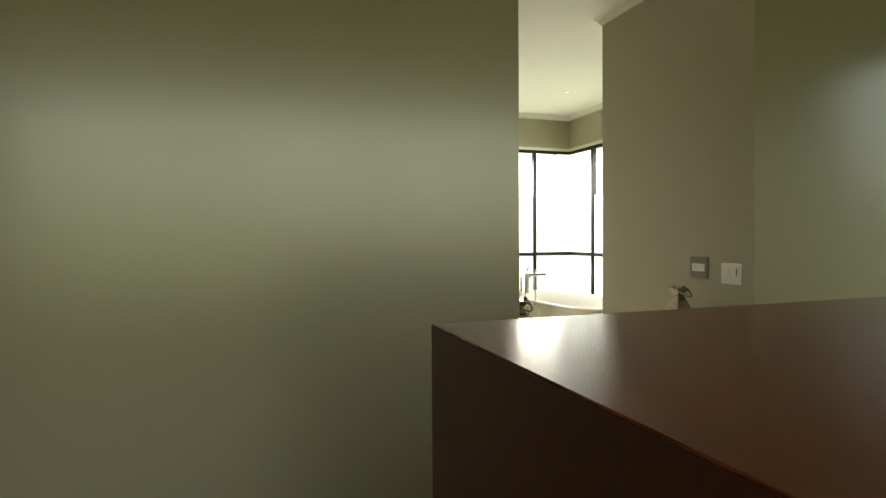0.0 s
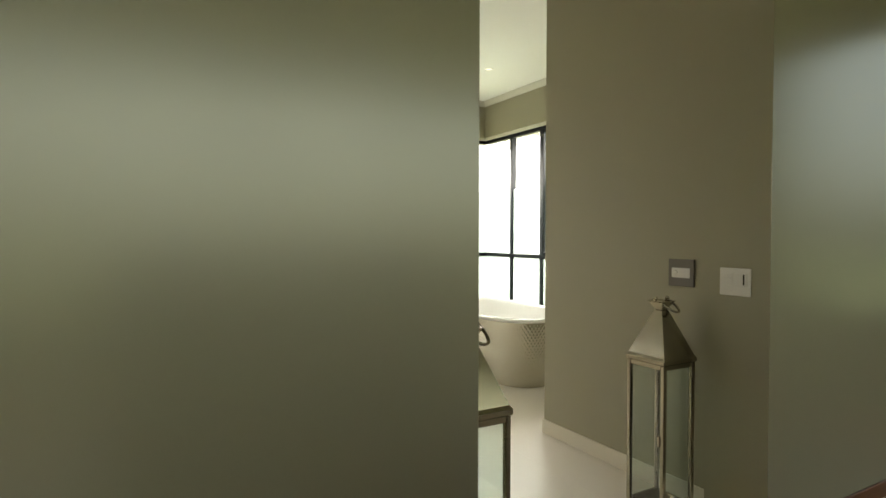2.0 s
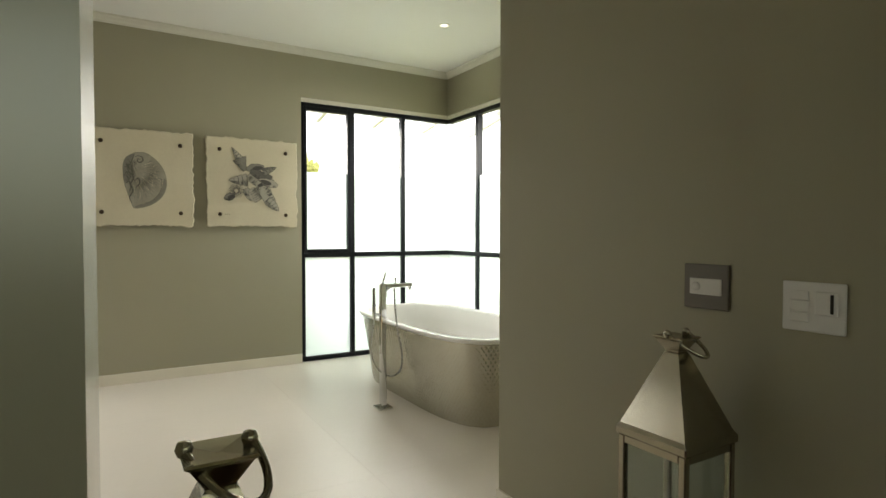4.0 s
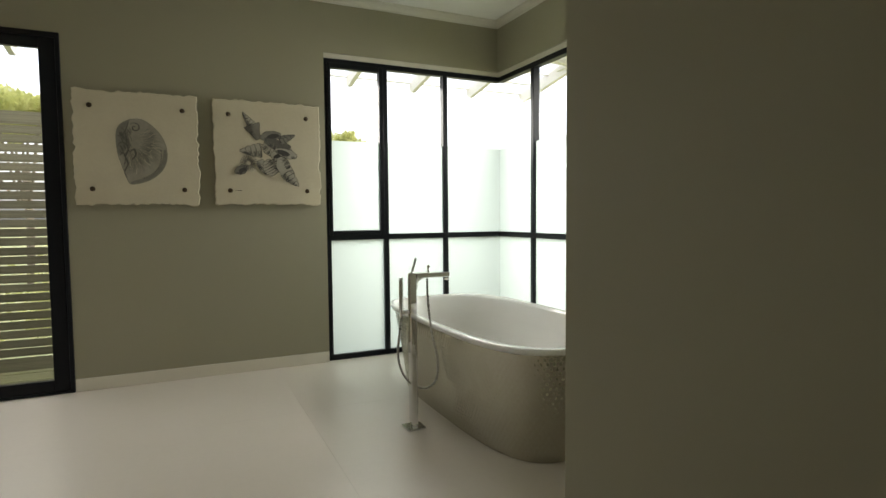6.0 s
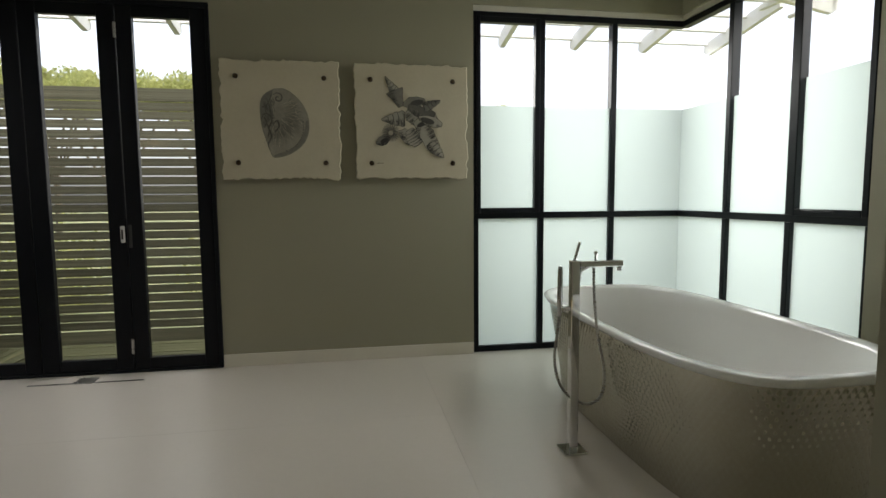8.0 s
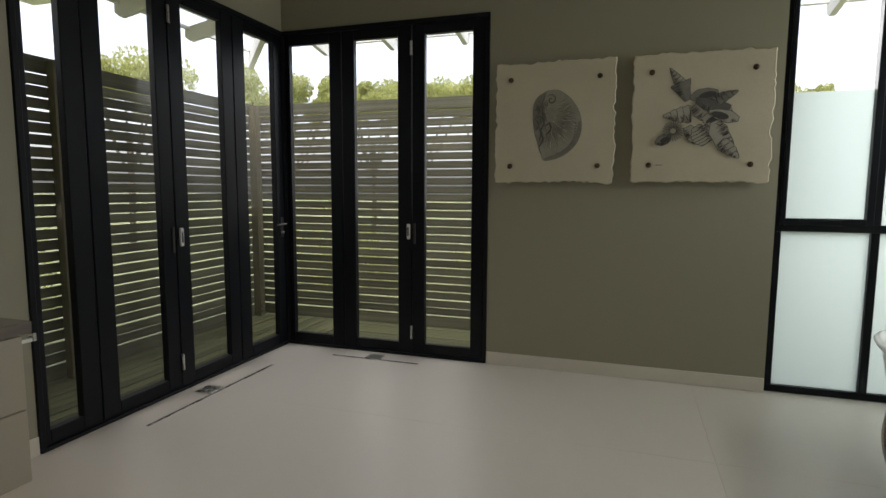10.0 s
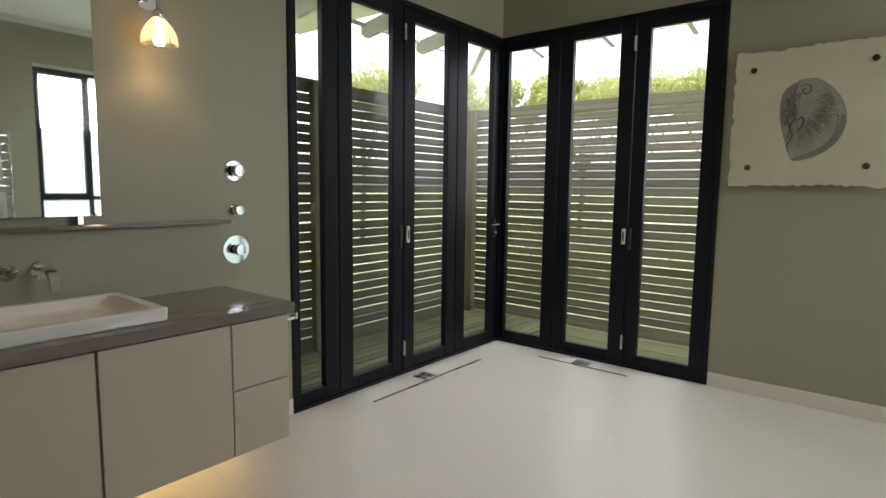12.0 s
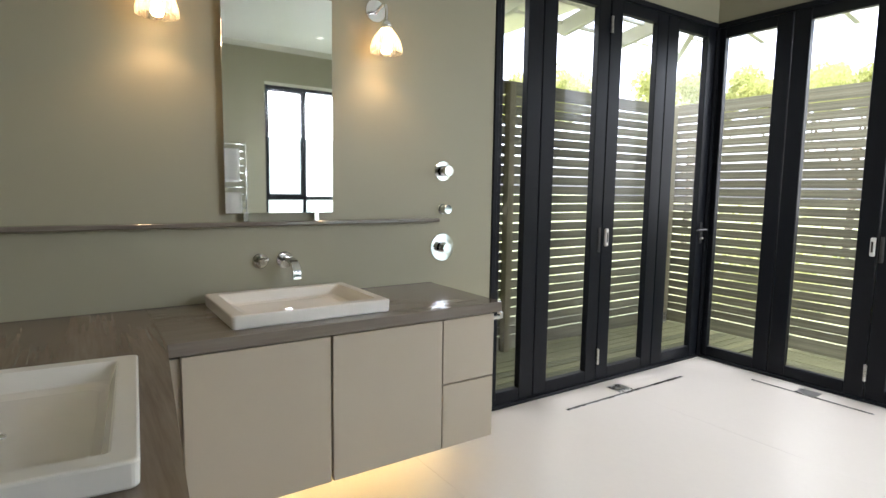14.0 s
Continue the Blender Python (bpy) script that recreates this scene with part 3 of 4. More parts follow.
def hammered_skin(parent, n=1040, rows=112, e=3.7, cell=0.034, depth=0.005):
    """Sheet-metal side of the tub, beaten into rows of small lozenges."""
    us = np.linspace(0, 2 * math.pi, n, endpoint=False)
    fine = np.linspace(0, 2 * math.pi, 8001)
    ring = lambda a, hx, hy: np.stack([hx * np.copysign(np.abs(np.cos(a)) ** (2 / e), np.cos(a)), hy * np.copysign(np.abs(np.sin(a)) ** (2 / e), np.sin(a))], 1)
    pf = ring(fine, 0.465, 0.995)
    arc = np.concatenate([[0], np.cumsum(np.hypot(*np.diff(pf, axis=0).T))])
    total = arc[-1]
    us = np.interp(np.arange(n) / n * total, arc, fine)
    k = math.pi / (total / round(total / cell))
    side = np.arange(n) / n * total
    vs, fs = [], []
    for j in range(rows):
        t = j / (rows - 1)
        z = 0.004 + (RIM - 0.036) * t
        p = ring(us, 0.42 + 0.085 * t ** 1.25, 0.95 + 0.085 * t ** 1.25)
        tan = np.roll(p, -1, 0) - np.roll(p, 1, 0)
        nrm = np.stack([tan[:, 1], -tan[:, 0]], 1) / np.maximum(np.hypot(tan[:, 0], tan[:, 1]), 1e-9)[:, None]
        h = np.sqrt(np.abs(np.sin(k * (side + 0.62 * z)) * np.sin(k * (side - 0.62 * z)))) * depth * min(1, 12 * t, 12 * (1 - t))
        q = p + nrm * (h[:, None] - depth)
        vs += [(float(x), float(y), z) for x, y in q]
    for j in range(rows - 1):
        o = j * n
        fs += [(o + i, o + (i + 1) % n, o + n + (i + 1) % n, o + n + i) for i in range(n)]
    me = bpy.data.meshes.new("outer_skin")
    me.from_pydata(vs, [], fs)
    me.materials.append(HAMMER)
    me.polygons.foreach_set("use_smooth", [True] * len(me.polygons))
    ob = new("outer_skin", me)
    ob.parent = parent
    ob["label"] = "hammered nickel skin"
    return ob


hammered_skin(tub)
tub_shell([(0.5, 1.03, RIM - 0.034, 3.7), (0.522, 1.067, RIM - 0.03, 3.7), (0.53, 1.075, RIM - 0.016, 3.7), (0.522, 1.067, RIM - 0.002, 3.7), (0.505, 1.05, RIM, 3.7),
           (0.475, 1.015, RIM - 0.002, 3.5), (0.462, 1.0, RIM - 0.02, 3.4), (0.44, 0.915, RIM - 0.15, 2.6), (0.40, 0.84, RIM - 0.33, 2.5), (0.35, 0.76, RIM - 0.43, 2.4),
           (0.26, 0.62, RIM - 0.475, 2.3), (0.12, 0.3, RIM - 0.485, 2.2), (0.01, 0.02, RIM - 0.486, 2.0)], "basin", ENAMEL, tub, label="white enamel basin and rolled rim")

# ---- tub filler ----
fx, fy = 3.876, -1.82
tap = thing("bath_filler", "chrome floor-standing bath filler with hand shower", "tap", at=(fx, fy, 0))
part("base_plate", bx(-0.06, 0.06, -0.06, 0.06, 0.0005, 0.014, 0.003), CHROME, tap)
part("column", bx(-0.022, 0.022, -0.022, 0.022, 0.012, 0.975, 0.004), CHROME, tap)
part("spout", bx(0.02, 0.25, -0.02, 0.02, 0.94, 0.972, 0.005), CHROME, tap)
part("spout_neck", tube(spline([(0.02, 0, 0.86), (0.03, 0, 0.92), (0.07, 0, 0.945)]), 0.012, 10), CHROME, tap, smooth=True)
part("nozzle", lathe([(0.012, 0), (0.012, 0.03)], 16, Matrix.Translation((0.235, 0, 0.918))), CHROME, tap, smooth=True)
part("mixer_lever", tube([(-0.002, 0, 0.97), (0.006, 0, 1.0), (0.026, 0, 1.065)], 0.008, 10), CHROME, tap, smooth=True)
part("diverter_knob", lathe([(0.007, 0), (0.007, 0.03), (0.011, 0.032), (0.011, 0.045), (0.008, 0.048)], 14, Matrix.Translation((0.11, 0, 0.97))), CHROME, tap, smooth=True)
part("bracket", bx(-0.075, -0.02, -0.012, 0.012, 0.725, 0.745, 0.003), CHROME, tap)
hs = part("hand_shower", lathe([(0.010, 0.70), (0.012, 0.72), (0.013, 0.76), (0.013, 0.93), (0.0125, 0.945), (0.008, 0.948)], 16, Matrix.Translation((-0.075, 0, 0))), CHROME, tap, smooth=True)
part("hose", tube(spline([(0.1, 0, 0.935), (0.105, 0.0, 0.8), (0.125, -0.005, 0.6), (0.16, -0.01, 0.42), (0.15, -0.01, 0.29), (0.08, -0.012, 0.245), (-0.01, -0.012, 0.28), (-0.075, -0.01, 0.36), (-0.1, 0, 0.48), (-0.085, 0, 0.62), (-0.075, 0, 0.7)], 10), 0.0075, 8), STEEL, tap, "ribbed steel hose", smooth=True)


# ---- lanterns ----
def lantern(x, y, mat, label, rz=0.0):
    ln = thing("lantern", label, "lantern", "floor lanterns", at=(x, y, 0), rz=rz)
    h, e, c = 0.113, 0.795, 0.011
    part("base", bx(-h, h, -h, h, 0.012, 0.04, 0.004), mat, ln)
    for sx in (-1, 1):
        for sy in (-1, 1):
            part("foot", bx(sx * (h - 0.02) - 0.012, sx * (h - 0.02) + 0.012, sy * (h - 0.02) - 0.012, sy * (h - 0.02) + 0.012, 0.0005, 0.014, 0.003), mat, ln)
            px, py = sx * (h - c), sy * (h - c)
            part("corner_post", bx(px - c, px + c, py - c, py + c, 0.04, e - 0.026, 0.003), mat, ln)
    for k in range(4):
        q = Matrix.Rotation(k * math.pi / 2, 4, "Z")
        for z0, z1 in ((0.04, 0.062), (e - 0.05, e - 0.026)):
            bm = bx(-h + 2 * c, h - 2 * c, -h + 0.001, -h + 0.02, z0, z1, 0.002)
            bm.transform(q)
            part("pane_rail", bm, mat, ln)
        bm = bx(-h + 2 * c - 0.002, h - 2 * c + 0.002, -h + 0.008, -h + 0.011, 0.06, e - 0.048, 0)
        bm.transform(q)
        part("pane", bm, LANTERNGLASS, ln, "clear glass pane")
    part("eaves_band", bx(-h - 0.006, h + 0.006, -h - 0.006, h + 0.006, e - 0.026, e, 0.004), mat, ln)
    bm = bmesh.new()
    lv = [(h + 0.002, e), (h - 0.004, e + 0.008), (0.024, e + 0.222), (0.02, e + 0.226), (0.022, e + 0.231), (0.04, e + 0.262), (0.047, e + 0.268), (0.045, e + 0.2715), (0.02, e + 0.268), (0.001, e + 0.267)]
    rings = [[bm.verts.new((a * w, b * w, z)) for a, b in ((-1, -1), (1, -1), (1, 1), (-1, 1))] for w, z in lv]
    for a, b in zip(rings, rings[1:]):
        for i in range(4):
            bm.faces.new((a[i], a[(i + 1) % 4], b[(i + 1) % 4], b[i]))
    part("roof", bm, mat, ln)
    for s in (-1, 1):
        part("ring_lug", lathe([(0.001, -0.012), (0.009, -0.009), (0.012, 0), (0.009, 0.009), (0.001, 0.012)], 12, Matrix.Translation((s * 0.042, 0, e + 0.279))), mat, ln, smooth=True)
    ring = [(0.044 * math.cos(a) + 0.034 * math.sin(a), -0.072 * math.sin(a), e + 0.28 - 0.062 * math.sin(a)) for a in [math.pi * i / 24 for i in range(25)]]
    part("carry_ring", tube(ring, 0.006, 8), mat, ln, smooth=True)
    part("door_latch", bx(-h - 0.006, -h + 0.002, -h + 0.02, -h + 0.034, 0.38, 0.43, 0.002), mat, ln)
    return ln


lantern(3.468, -4.738, NICKEL, "tall polished nickel lantern with glass sides on the floor")
lantern(2.185, -4.965, DARKNICKEL, "tall tarnished dark metal lantern with glass sides on the floor")


# ---- switches ----
sw = thing("light_switch", "white dimmer switch plate on the jamb", "light switch", at=(JX, -5.04, 1.174))
part("plate", bx(-0.009, -0.0005, -0.075, 0.075, -0.064, 0.064, 0.004, 2), PLATEWHITE, sw)
for k in range(3):
    part("rocker", bx(-0.012, -0.008, 0.008, 0.055, 0.016 - k * 0.028, 0.041 - k * 0.028, 0.002), PLATEWHITE, sw)
dm = part("dimmer", bx(-0.013, -0.008, -0.06, -0.006, -0.018, 0.042, 0.002), PLATEWHITE, sw)
part("slider_slot", bx(-0.0145, -0.0125, -0.05, -0.042, -0.012, 0.036, 0.001), GAP, dm)
gs = thing("light_switch", "grey brown switch plate on the lantern wall", "light switch", at=(LX, -4.678, 1.193))
part("plate", bx(-0.009, -0.0005, -0.078, 0.078, -0.072, 0.072, 0.004, 2), PLATEGREY, gs)
rk = part("rocker", bx(-0.013, -0.008, -0.055, 0.055, -0.026, 0.026, 0.002), PLATEWHITE, gs)
part("knob", lathe([(0.014, 0), (0.014, 0.006), (0.011, 0.009)], 18, Matrix.Translation((-0.012, 0.03, 0)) @ Matrix.Rotation(radians(-90), 4, "Y")), PLATEWHITE, rk, smooth=True)


# ---- pictures ----
def deckle(w, h, seed, d=0.035):
    """A thick sheet with a torn edge, standing in the plane y = 0 and facing -y."""
    rnd = random.Random(seed)
    out = []
    for (x0, z0), (x1, z1) in (((-w, -h), (w, -h)), ((w, -h), (w, h)), ((w, h), (-w, h)), ((-w, h), (-w, -h))):
        n = 34
        for i in range(n):
            t = i / n
            nx, nz = (z1 - z0), -(x1 - x0)
            l = math.hypot(nx, nz)
            j = 0.02 * noise.noise(Vector((seed, t * 9 + x0 * 7, z0 * 5))) + 0.016 * noise.noise(Vector((seed + 5, t * 31, x0 * 9))) + rnd.uniform(-0.0035, 0.0035)
            out.append((x0 + (x1 - x0) * t + nx / l * j, z0 + (z1 - z0) * t + nz / l * j))
    bm = bmesh.new()
    f0 = [bm.verts.new((x * 0.985, -d, z * 0.985)) for x, z in out]
    f1 = [bm.verts.new((x, -d + 0.008, z)) for x, z in out]
    b0 = [bm.verts.new((x * 0.98, -0.012, z * 0.98)) for x, z in out]
    n = len(out)
    bm.faces.new(f0), bm.faces.new(b0)
    for a, b in ((f0, f1), (f1, b0)):
        for i in range(n):
            bm.faces.new((a[i], a[(i + 1) % n], b[(i + 1) % n], b[i]))
    return bm


def flat(pts, d=-0.0365, bm=None):
    """A flat printed patch on the sheet's face."""
    bm = bm or bmesh.new()
    bm.faces.new([bm.verts.new((x, d, z)) for x, z in pts])
    return bm


def ribbon(pts, w, d=-0.0372, bm=None, taper=True):
    """A printed line of varying width."""
    bm = bm or bmesh.new()
    P = [Vector((x, z)) for x, z in pts]
    k = len(P)
    last = None
    for i, p in enumerate(P):
        t = (P[min(i + 1, k - 1)] - P[max(i - 1, 0)])
        t = t.normalized() if t.length > 1e-6 else Vector((1, 0))
        q = w * (0.35 + 0.65 * math.sin(math.pi * (i + 0.5) / k)) if taper else w
        nrm = Vector((-t.y, t.x)) * q / 2
        pair = (bm.verts.new((p.x + nrm.x, d, p.y + nrm.y)), bm.verts.new((p.x - nrm.x, d, p.y - nrm.y)))
        if last:
            bm.faces.new((last[0], last[1], pair[1], pair[0]))
        last = pair
    return bm


def curve2(pts, n=6):
    return [(p.x, p.y) for p in spline([(a, b, 0) for a, b in pts], n)]


def picture(x, z, w, h, seed, label):
    pc = thing("wall_picture", label, "picture", "pair of shell pictures", at=(x, -0.022, z))
    part("sheet", deckle(w, h, seed), PAPER, pc, "thick cream paper with torn edges")
    for bx_, bz in ((-0.316, 0.312), (0.316, 0.312), (-0.316, -0.314), (0.316, -0.314)):
        part("bolt", lathe([(0.019, 0.0), (0.019, 0.006), (0.013, 0.013), (0.006, 0.016)], 16, Matrix.Translation((bx_, -0.034, bz)) @ Matrix.Rotation(radians(90), 4, "X")), BOLT, pc, "dark bronze fixing bolt", smooth=True)
    for sx in (-0.3, 0.3):
        part("spacer", bx(sx - 0.012, sx + 0.012, -0.0135, 0.0215, 0.29, 0.314, 0), BOLT, pc)
    return pc


p1 = picture(2.312, 1.866, 0.427, 0.432, 3, "cream torn-edge print of an abalone shell, bolted to the wall")
RINGS = random.Random(11)
ab = curve2([(-0.05, 0.225), (0.03, 0.225), (0.105, 0.175), (0.165, 0.1), (0.195, 0.01), (0.195, -0.08), (0.16, -0.165), (0.09, -0.23), (0.01, -0.265), (-0.065, -0.272), (-0.09, -0.215), (-0.115, -0.14), (-0.14, -0.05), (-0.15, 0.05), (-0.145, 0.13), (-0.115, 0.185), (-0.05, 0.225)], 6)
part("shell_wash", flat(ab[:-1]), INKWASH, p1, "engraved abalone shell")
# the shaded flank beside the spire, and the thick lip
part("shell_shade", flat(curve2([(-0.05, 0.222), (-0.115, 0.182), (-0.143, 0.128), (-0.147, 0.05), (-0.137, -0.05), (-0.1, -0.02), (-0.06, 0.03), (-0.075, 0.09), (-0.09, 0.14), (-0.065, 0.185)], 5)[:-1], -0.0368), INKMID, p1)
part("shell_lip", flat(curve2([(0.192, 0.0), (0.193, -0.08), (0.158, -0.163), (0.088, -0.228), (0.01, -0.262), (-0.063, -0.27), (-0.03, -0.245), (0.06, -0.215), (0.13, -0.145), (0.165, -0.07), (0.175, 0.0)], 5), -0.0368), INKMID, p1)
bm = ribbon(ab, 0.0035, taper=False)
bd, bp = bmesh.new(), bmesh.new()
for i in range(150):   # growth rays that fan out from the spire
    a = -1.75 + 2.35 * i / 149
    ca, sa = math.cos(a), math.sin(a)
    r0, r1 = RINGS.uniform(0.06, 0.16), RINGS.uniform(0.15, 0.25)
    bend = RINGS.uniform(-0.05, 0.05)
    pts = [(-0.05 + r * math.cos(a + bend * k), 0.07 + 1.12 * r * math.sin(a + bend * k)) for k, r in enumerate([r0 + (r1 - r0) * j / 5 for j in range(6)])]
    pts = [(x, z) for x, z in pts if (x / 0.185) ** 2 + ((z + 0.03) / 0.235) ** 2 < 0.86]
    if len(pts) > 2:
        ribbon(pts, RINGS.uniform(0.0012, 0.0042), bm=bm if i % 7 else bp)
for i in range(60):   # short strokes in the shaded flank
    x0, z0 = RINGS.uniform(-0.135, -0.06), RINGS.uniform(-0.03, 0.17)
    ribbon(curve2([(x0, z0), (x0 + 0.012, z0 - 0.02), (x0 + 0.018, z0 - 0.045)], 3), RINGS.uniform(0.002, 0.005), -0.0374, bd)
for pts, w in (([(-0.148, 0.0), (-0.12, 0.045), (-0.085, 0.035), (-0.07, -0.01), (-0.09, -0.06), (-0.075, -0.12), (-0.1, -0.18), (-0.085, -0.23)], 0.012), ([(-0.13, -0.06), (-0.105, -0.035), (-0.09, -0.07), (-0.1, -0.13)], 0.01), ([(-0.14, 0.09), (-0.1, 0.11), (-0.075, 0.16), (-0.06, 0.2)], 0.009), ([(-0.06, -0.03), (-0.03, -0.005), (-0.02, -0.05), (-0.05, -0.09)], 0.014)):
    ribbon(curve2(pts, 5), w, -0.0375, bd)
ribbon([(-0.02 + (0.004 + 0.0044 * a) * math.cos(a + 0.6), 0.16 + (0.004 + 0.0044 * a) * math.sin(a + 0.6)) for a in [i * 0.25 for i in range(34)]], 0.01, -0.0376, bd)
for i in range(15):   # the row of open pores along the lip
    a = -1.32 + 1.5 * i / 14
    ribbon([(-0.01 + 0.168 * math.cos(a) + 0.004 * math.cos(b), -0.045 + 0.185 * math.sin(a) + 0.004 * math.sin(b)) for b in [k * 1.05 for k in range(7)]], 0.0045, -0.0376, bd, taper=False)
tagged(part("pencil_hatching", bm, INKMID, p1), kind="stuff")
tagged(part("ink_drawing", bd, INKDARK, p1), kind="stuff")
tagged(part("shell_glint", bp, PAPER, p1), kind="stuff")

p2 = picture(3.287, 1.866, 0.435, 0.432, 8, "cream torn-edge print of sea shells, bolted to the wall")


DEPTH = [0.0366]


def layer():
    DEPTH[0] += 0.00035
    return -DEPTH[0]


SOFT, HARD = bmesh.new(), bmesh.new()


def engraved(tip, base, widths, whorls=0, tone=None, dark=1, mouth=0.0):
    """One drawn shell from its tip to its base: pale body, hatched dark side, whorl lines, and a dark mouth where it has one."""
    T, B = Vector(tip), Vector(base)
    ax = B - T
    nr = Vector((-ax.y, ax.x)).normalized()
    n = 36

    def wid(t):
        k = t * (len(widths) - 1)
        i = min(int(k), len(widths) - 2)
        w = widths[i] + (widths[i + 1] - widths[i]) * (k - i)
        return w * (1 + (0.16 * abs(math.sin(math.pi * whorls * t)) if whorls else 0.04 * math.sin(9 * t)))
    at = lambda t, v: tuple(T + ax * t + nr * (wid(t) * v))
    edge = [at(i / n, 1) for i in range(n + 1)] + [at(i / n, -1) for i in range(n, -1, -1)]
    part("shell_body", flat(edge, layer()), tone or INKPALE, p2)
    d, bl, bd_ = layer(), SOFT, HARD
    ribbon(edge + edge[:1], 0.0034, d, bd_, taper=False)
    for i in range(44):   # hatching that thickens towards the dark side
        t = RINGS.uniform(0.06, 0.97)
        v0 = RINGS.uniform(-0.1, 0.45)
        bow = 0.05 if whorls else 0.02
        ribbon([at(min(1, max(0, t + bow * math.sin(math.pi * k / 5))), dark * (v0 + (0.94 - v0) * k / 5)) for k in range(6)], RINGS.uniform(0.0022, 0.0055), d, bd_ if v0 > 0.12 else bl)
    for i in range(1, whorls + 1):
        t = i / (whorls + 0.35)
        ribbon([at(min(1, t + 0.06 * math.sin(math.pi * k / 8)), -0.95 + 1.9 * k / 8) for k in range(9)], 0.0048, d - 0.0002, bd_)
    if mouth:
        c, u = T + ax * 0.62, ax.normalized()
        ell = [tuple(c + u * (ax.length * 0.3 * math.cos(q)) + nr * (mouth * math.sin(q) + 0.2 * mouth * dark)) for q in [2 * math.pi * k / 20 for k in range(20)]]
        part("shell_mouth", flat(ell, layer()), INK, p2)


# tip, base, half widths along the axis, whorls, tone, shaded side, mouth
engraved((-0.035, 0.09), (0.065, -0.02), (0.03, 0.06, 0.05, 0.02), 0, None, -1)
engraved((0.19, 0.04), (0.02, -0.035), (0.02, 0.05, 0.055, 0.03), 0, None, 1, 0.018)
engraved((-0.205, 0.335), (-0.125, 0.215), (0.003, 0.013, 0.022, 0.03, 0.04), 5, None, -1)
engraved((-0.135, 0.235), (-0.085, 0.115), (0.066, 0.05, 0.034, 0.02), 0, INKMID, -1)
engraved((-0.07, 0.13), (0.1, 0.165), (0.012, 0.045, 0.04, 0.012), 0, INKMID, -1, 0.02)
engraved((-0.03, 0.115), (0.165, 0.03), (0.02, 0.04, 0.05, 0.045), 0, INKDARK, -1)
engraved((0.218, 0.165), (0.09, 0.11), (0.004, 0.02, 0.03, 0.036), 4, INKMID, -1)
engraved((-0.235, 0.015), (-0.06, 0.025), (0.006, 0.03, 0.046, 0.055), 4, None, -1)
engraved((0.23, -0.02), (0.05, 0.035), (0.015, 0.042, 0.035, 0.012), 0, None, 1, 0.022)
engraved((-0.08, -0.06), (-0.02, -0.17), (0.025, 0.04, 0.035, 0.015), 0, None, -1)
engraved((-0.03, -0.06), (0.05, -0.17), (0.025, 0.055, 0.06, 0.035), 6, None, 1)
engraved((0.08, -0.03), (0.165, -0.2), (0.02, 0.06, 0.055, 0.05), 0, None, 1)
engraved((0.24, -0.27), (0.13, -0.16), (0.006, 0.03, 0.04, 0.03), 4, None, 1)
engraved((-0.28, -0.165), (-0.18, -0.125), (0.008, 0.034, 0.036, 0.012), 0, INKMID, -1, 0.016)
tagged(part("pencil_hatching", SOFT, INKMID, p2), kind="stuff")
tagged(part("ink_drawing", HARD, INK, p2), kind="stuff")
b, d = bmesh.new(), layer()
for i in range(24):
    t = 2 * math.pi * i / 24
    ribbon([(-0.168 + r * math.cos(t), -0.085 + r * math.sin(t)) for r in (0.018, 0.034, 0.052, 0.07)], 0.0065, d, b)
tagged(part("urchin", b, INK, p2), kind="stuff")
part("caption", flat([(-0.275, -0.316), (-0.225, -0.316), (-0.225, -0.312), (-0.275, -0.312)]), INK, p2)

# ---- floor drains ----
for nm, x0, x1, y0, y1, hx, hy in (("floor_drain", 0.232, 0.256, -1.80, -0.59, 0.165, -1.2), ("floor_drain", 0.56, 1.32, -0.215, -0.195, 0.915, -0.155)):
    dr = thing(nm, "slim steel linear floor drain with square cover", "floor drain", "linear drains")
    part("channel", bx(x0, x1, y0, y1, 0.0006, 0.0035, 0.001), STEEL, dr)
    part("channel_slot", bx(x0 + 0.007, x1 - 0.007, y0 + 0.01, y1 - 0.01, 0.0036, 0.0045, 0) if y1 - y0 > x1 - x0 else bx(x0 + 0.01, x1 - 0.01, y0 + 0.006, y1 - 0.006, 0.0036, 0.0045, 0), GAP, dr)
    part("cover", bx(hx - 0.065, hx + 0.065, hy - 0.065, hy + 0.065, 0.0006, 0.0065, 0.002), STEEL, dr, "square steel cover")

# ---- vanity ----
CT = 0.852
front = 0.60
va = thing("vanity_cabinet", "taupe lacquered wall-hung vanity cabinet", "cabinet", "vanity units")
part("carcass", bx(0.002, front - 0.022, -4.8 + 0.002, -2.706, 0.206, 0.785, 0.002), LACQUER, va)
part("shadow_gap", bx(0.01, front - 0.03, -4.79, -2.715, 0.785, 0.803, 0), GAP, va)
for nm, y0, y1, z0, z1 in (("drawer_front", -2.983, -2.698, 0.499, 0.793), ("drawer_front", -2.983, -2.698, 0.197, 0.492), ("cabinet_door", -3.504, -2.988, 0.197, 0.793), ("cabinet_door", -4.048, -3.514, 0.197, 0.793)):
    part(nm, bx(front - 0.021, front, y0, y1, z0, z1, 0.002), LACQUER, va)
part("end_panel", bx(0.004, front - 0.023, -2.7055, -2.698, 0.197, 0.793, 0.001), LACQUER, va)
vb = thing("vanity_cabinet", "taupe lacquered vanity cabinet under the second basin", "cabinet", "vanity units")
part("carcass", bx(front - 0.02, 1.93, -4.798, -4.28, 0.206, 0.785, 0.002), LACQUER, vb)
part("shadow_gap", bx(front - 0.02, 1.92, -4.79, -4.28, 0.785, 0.803, 0), GAP, vb)
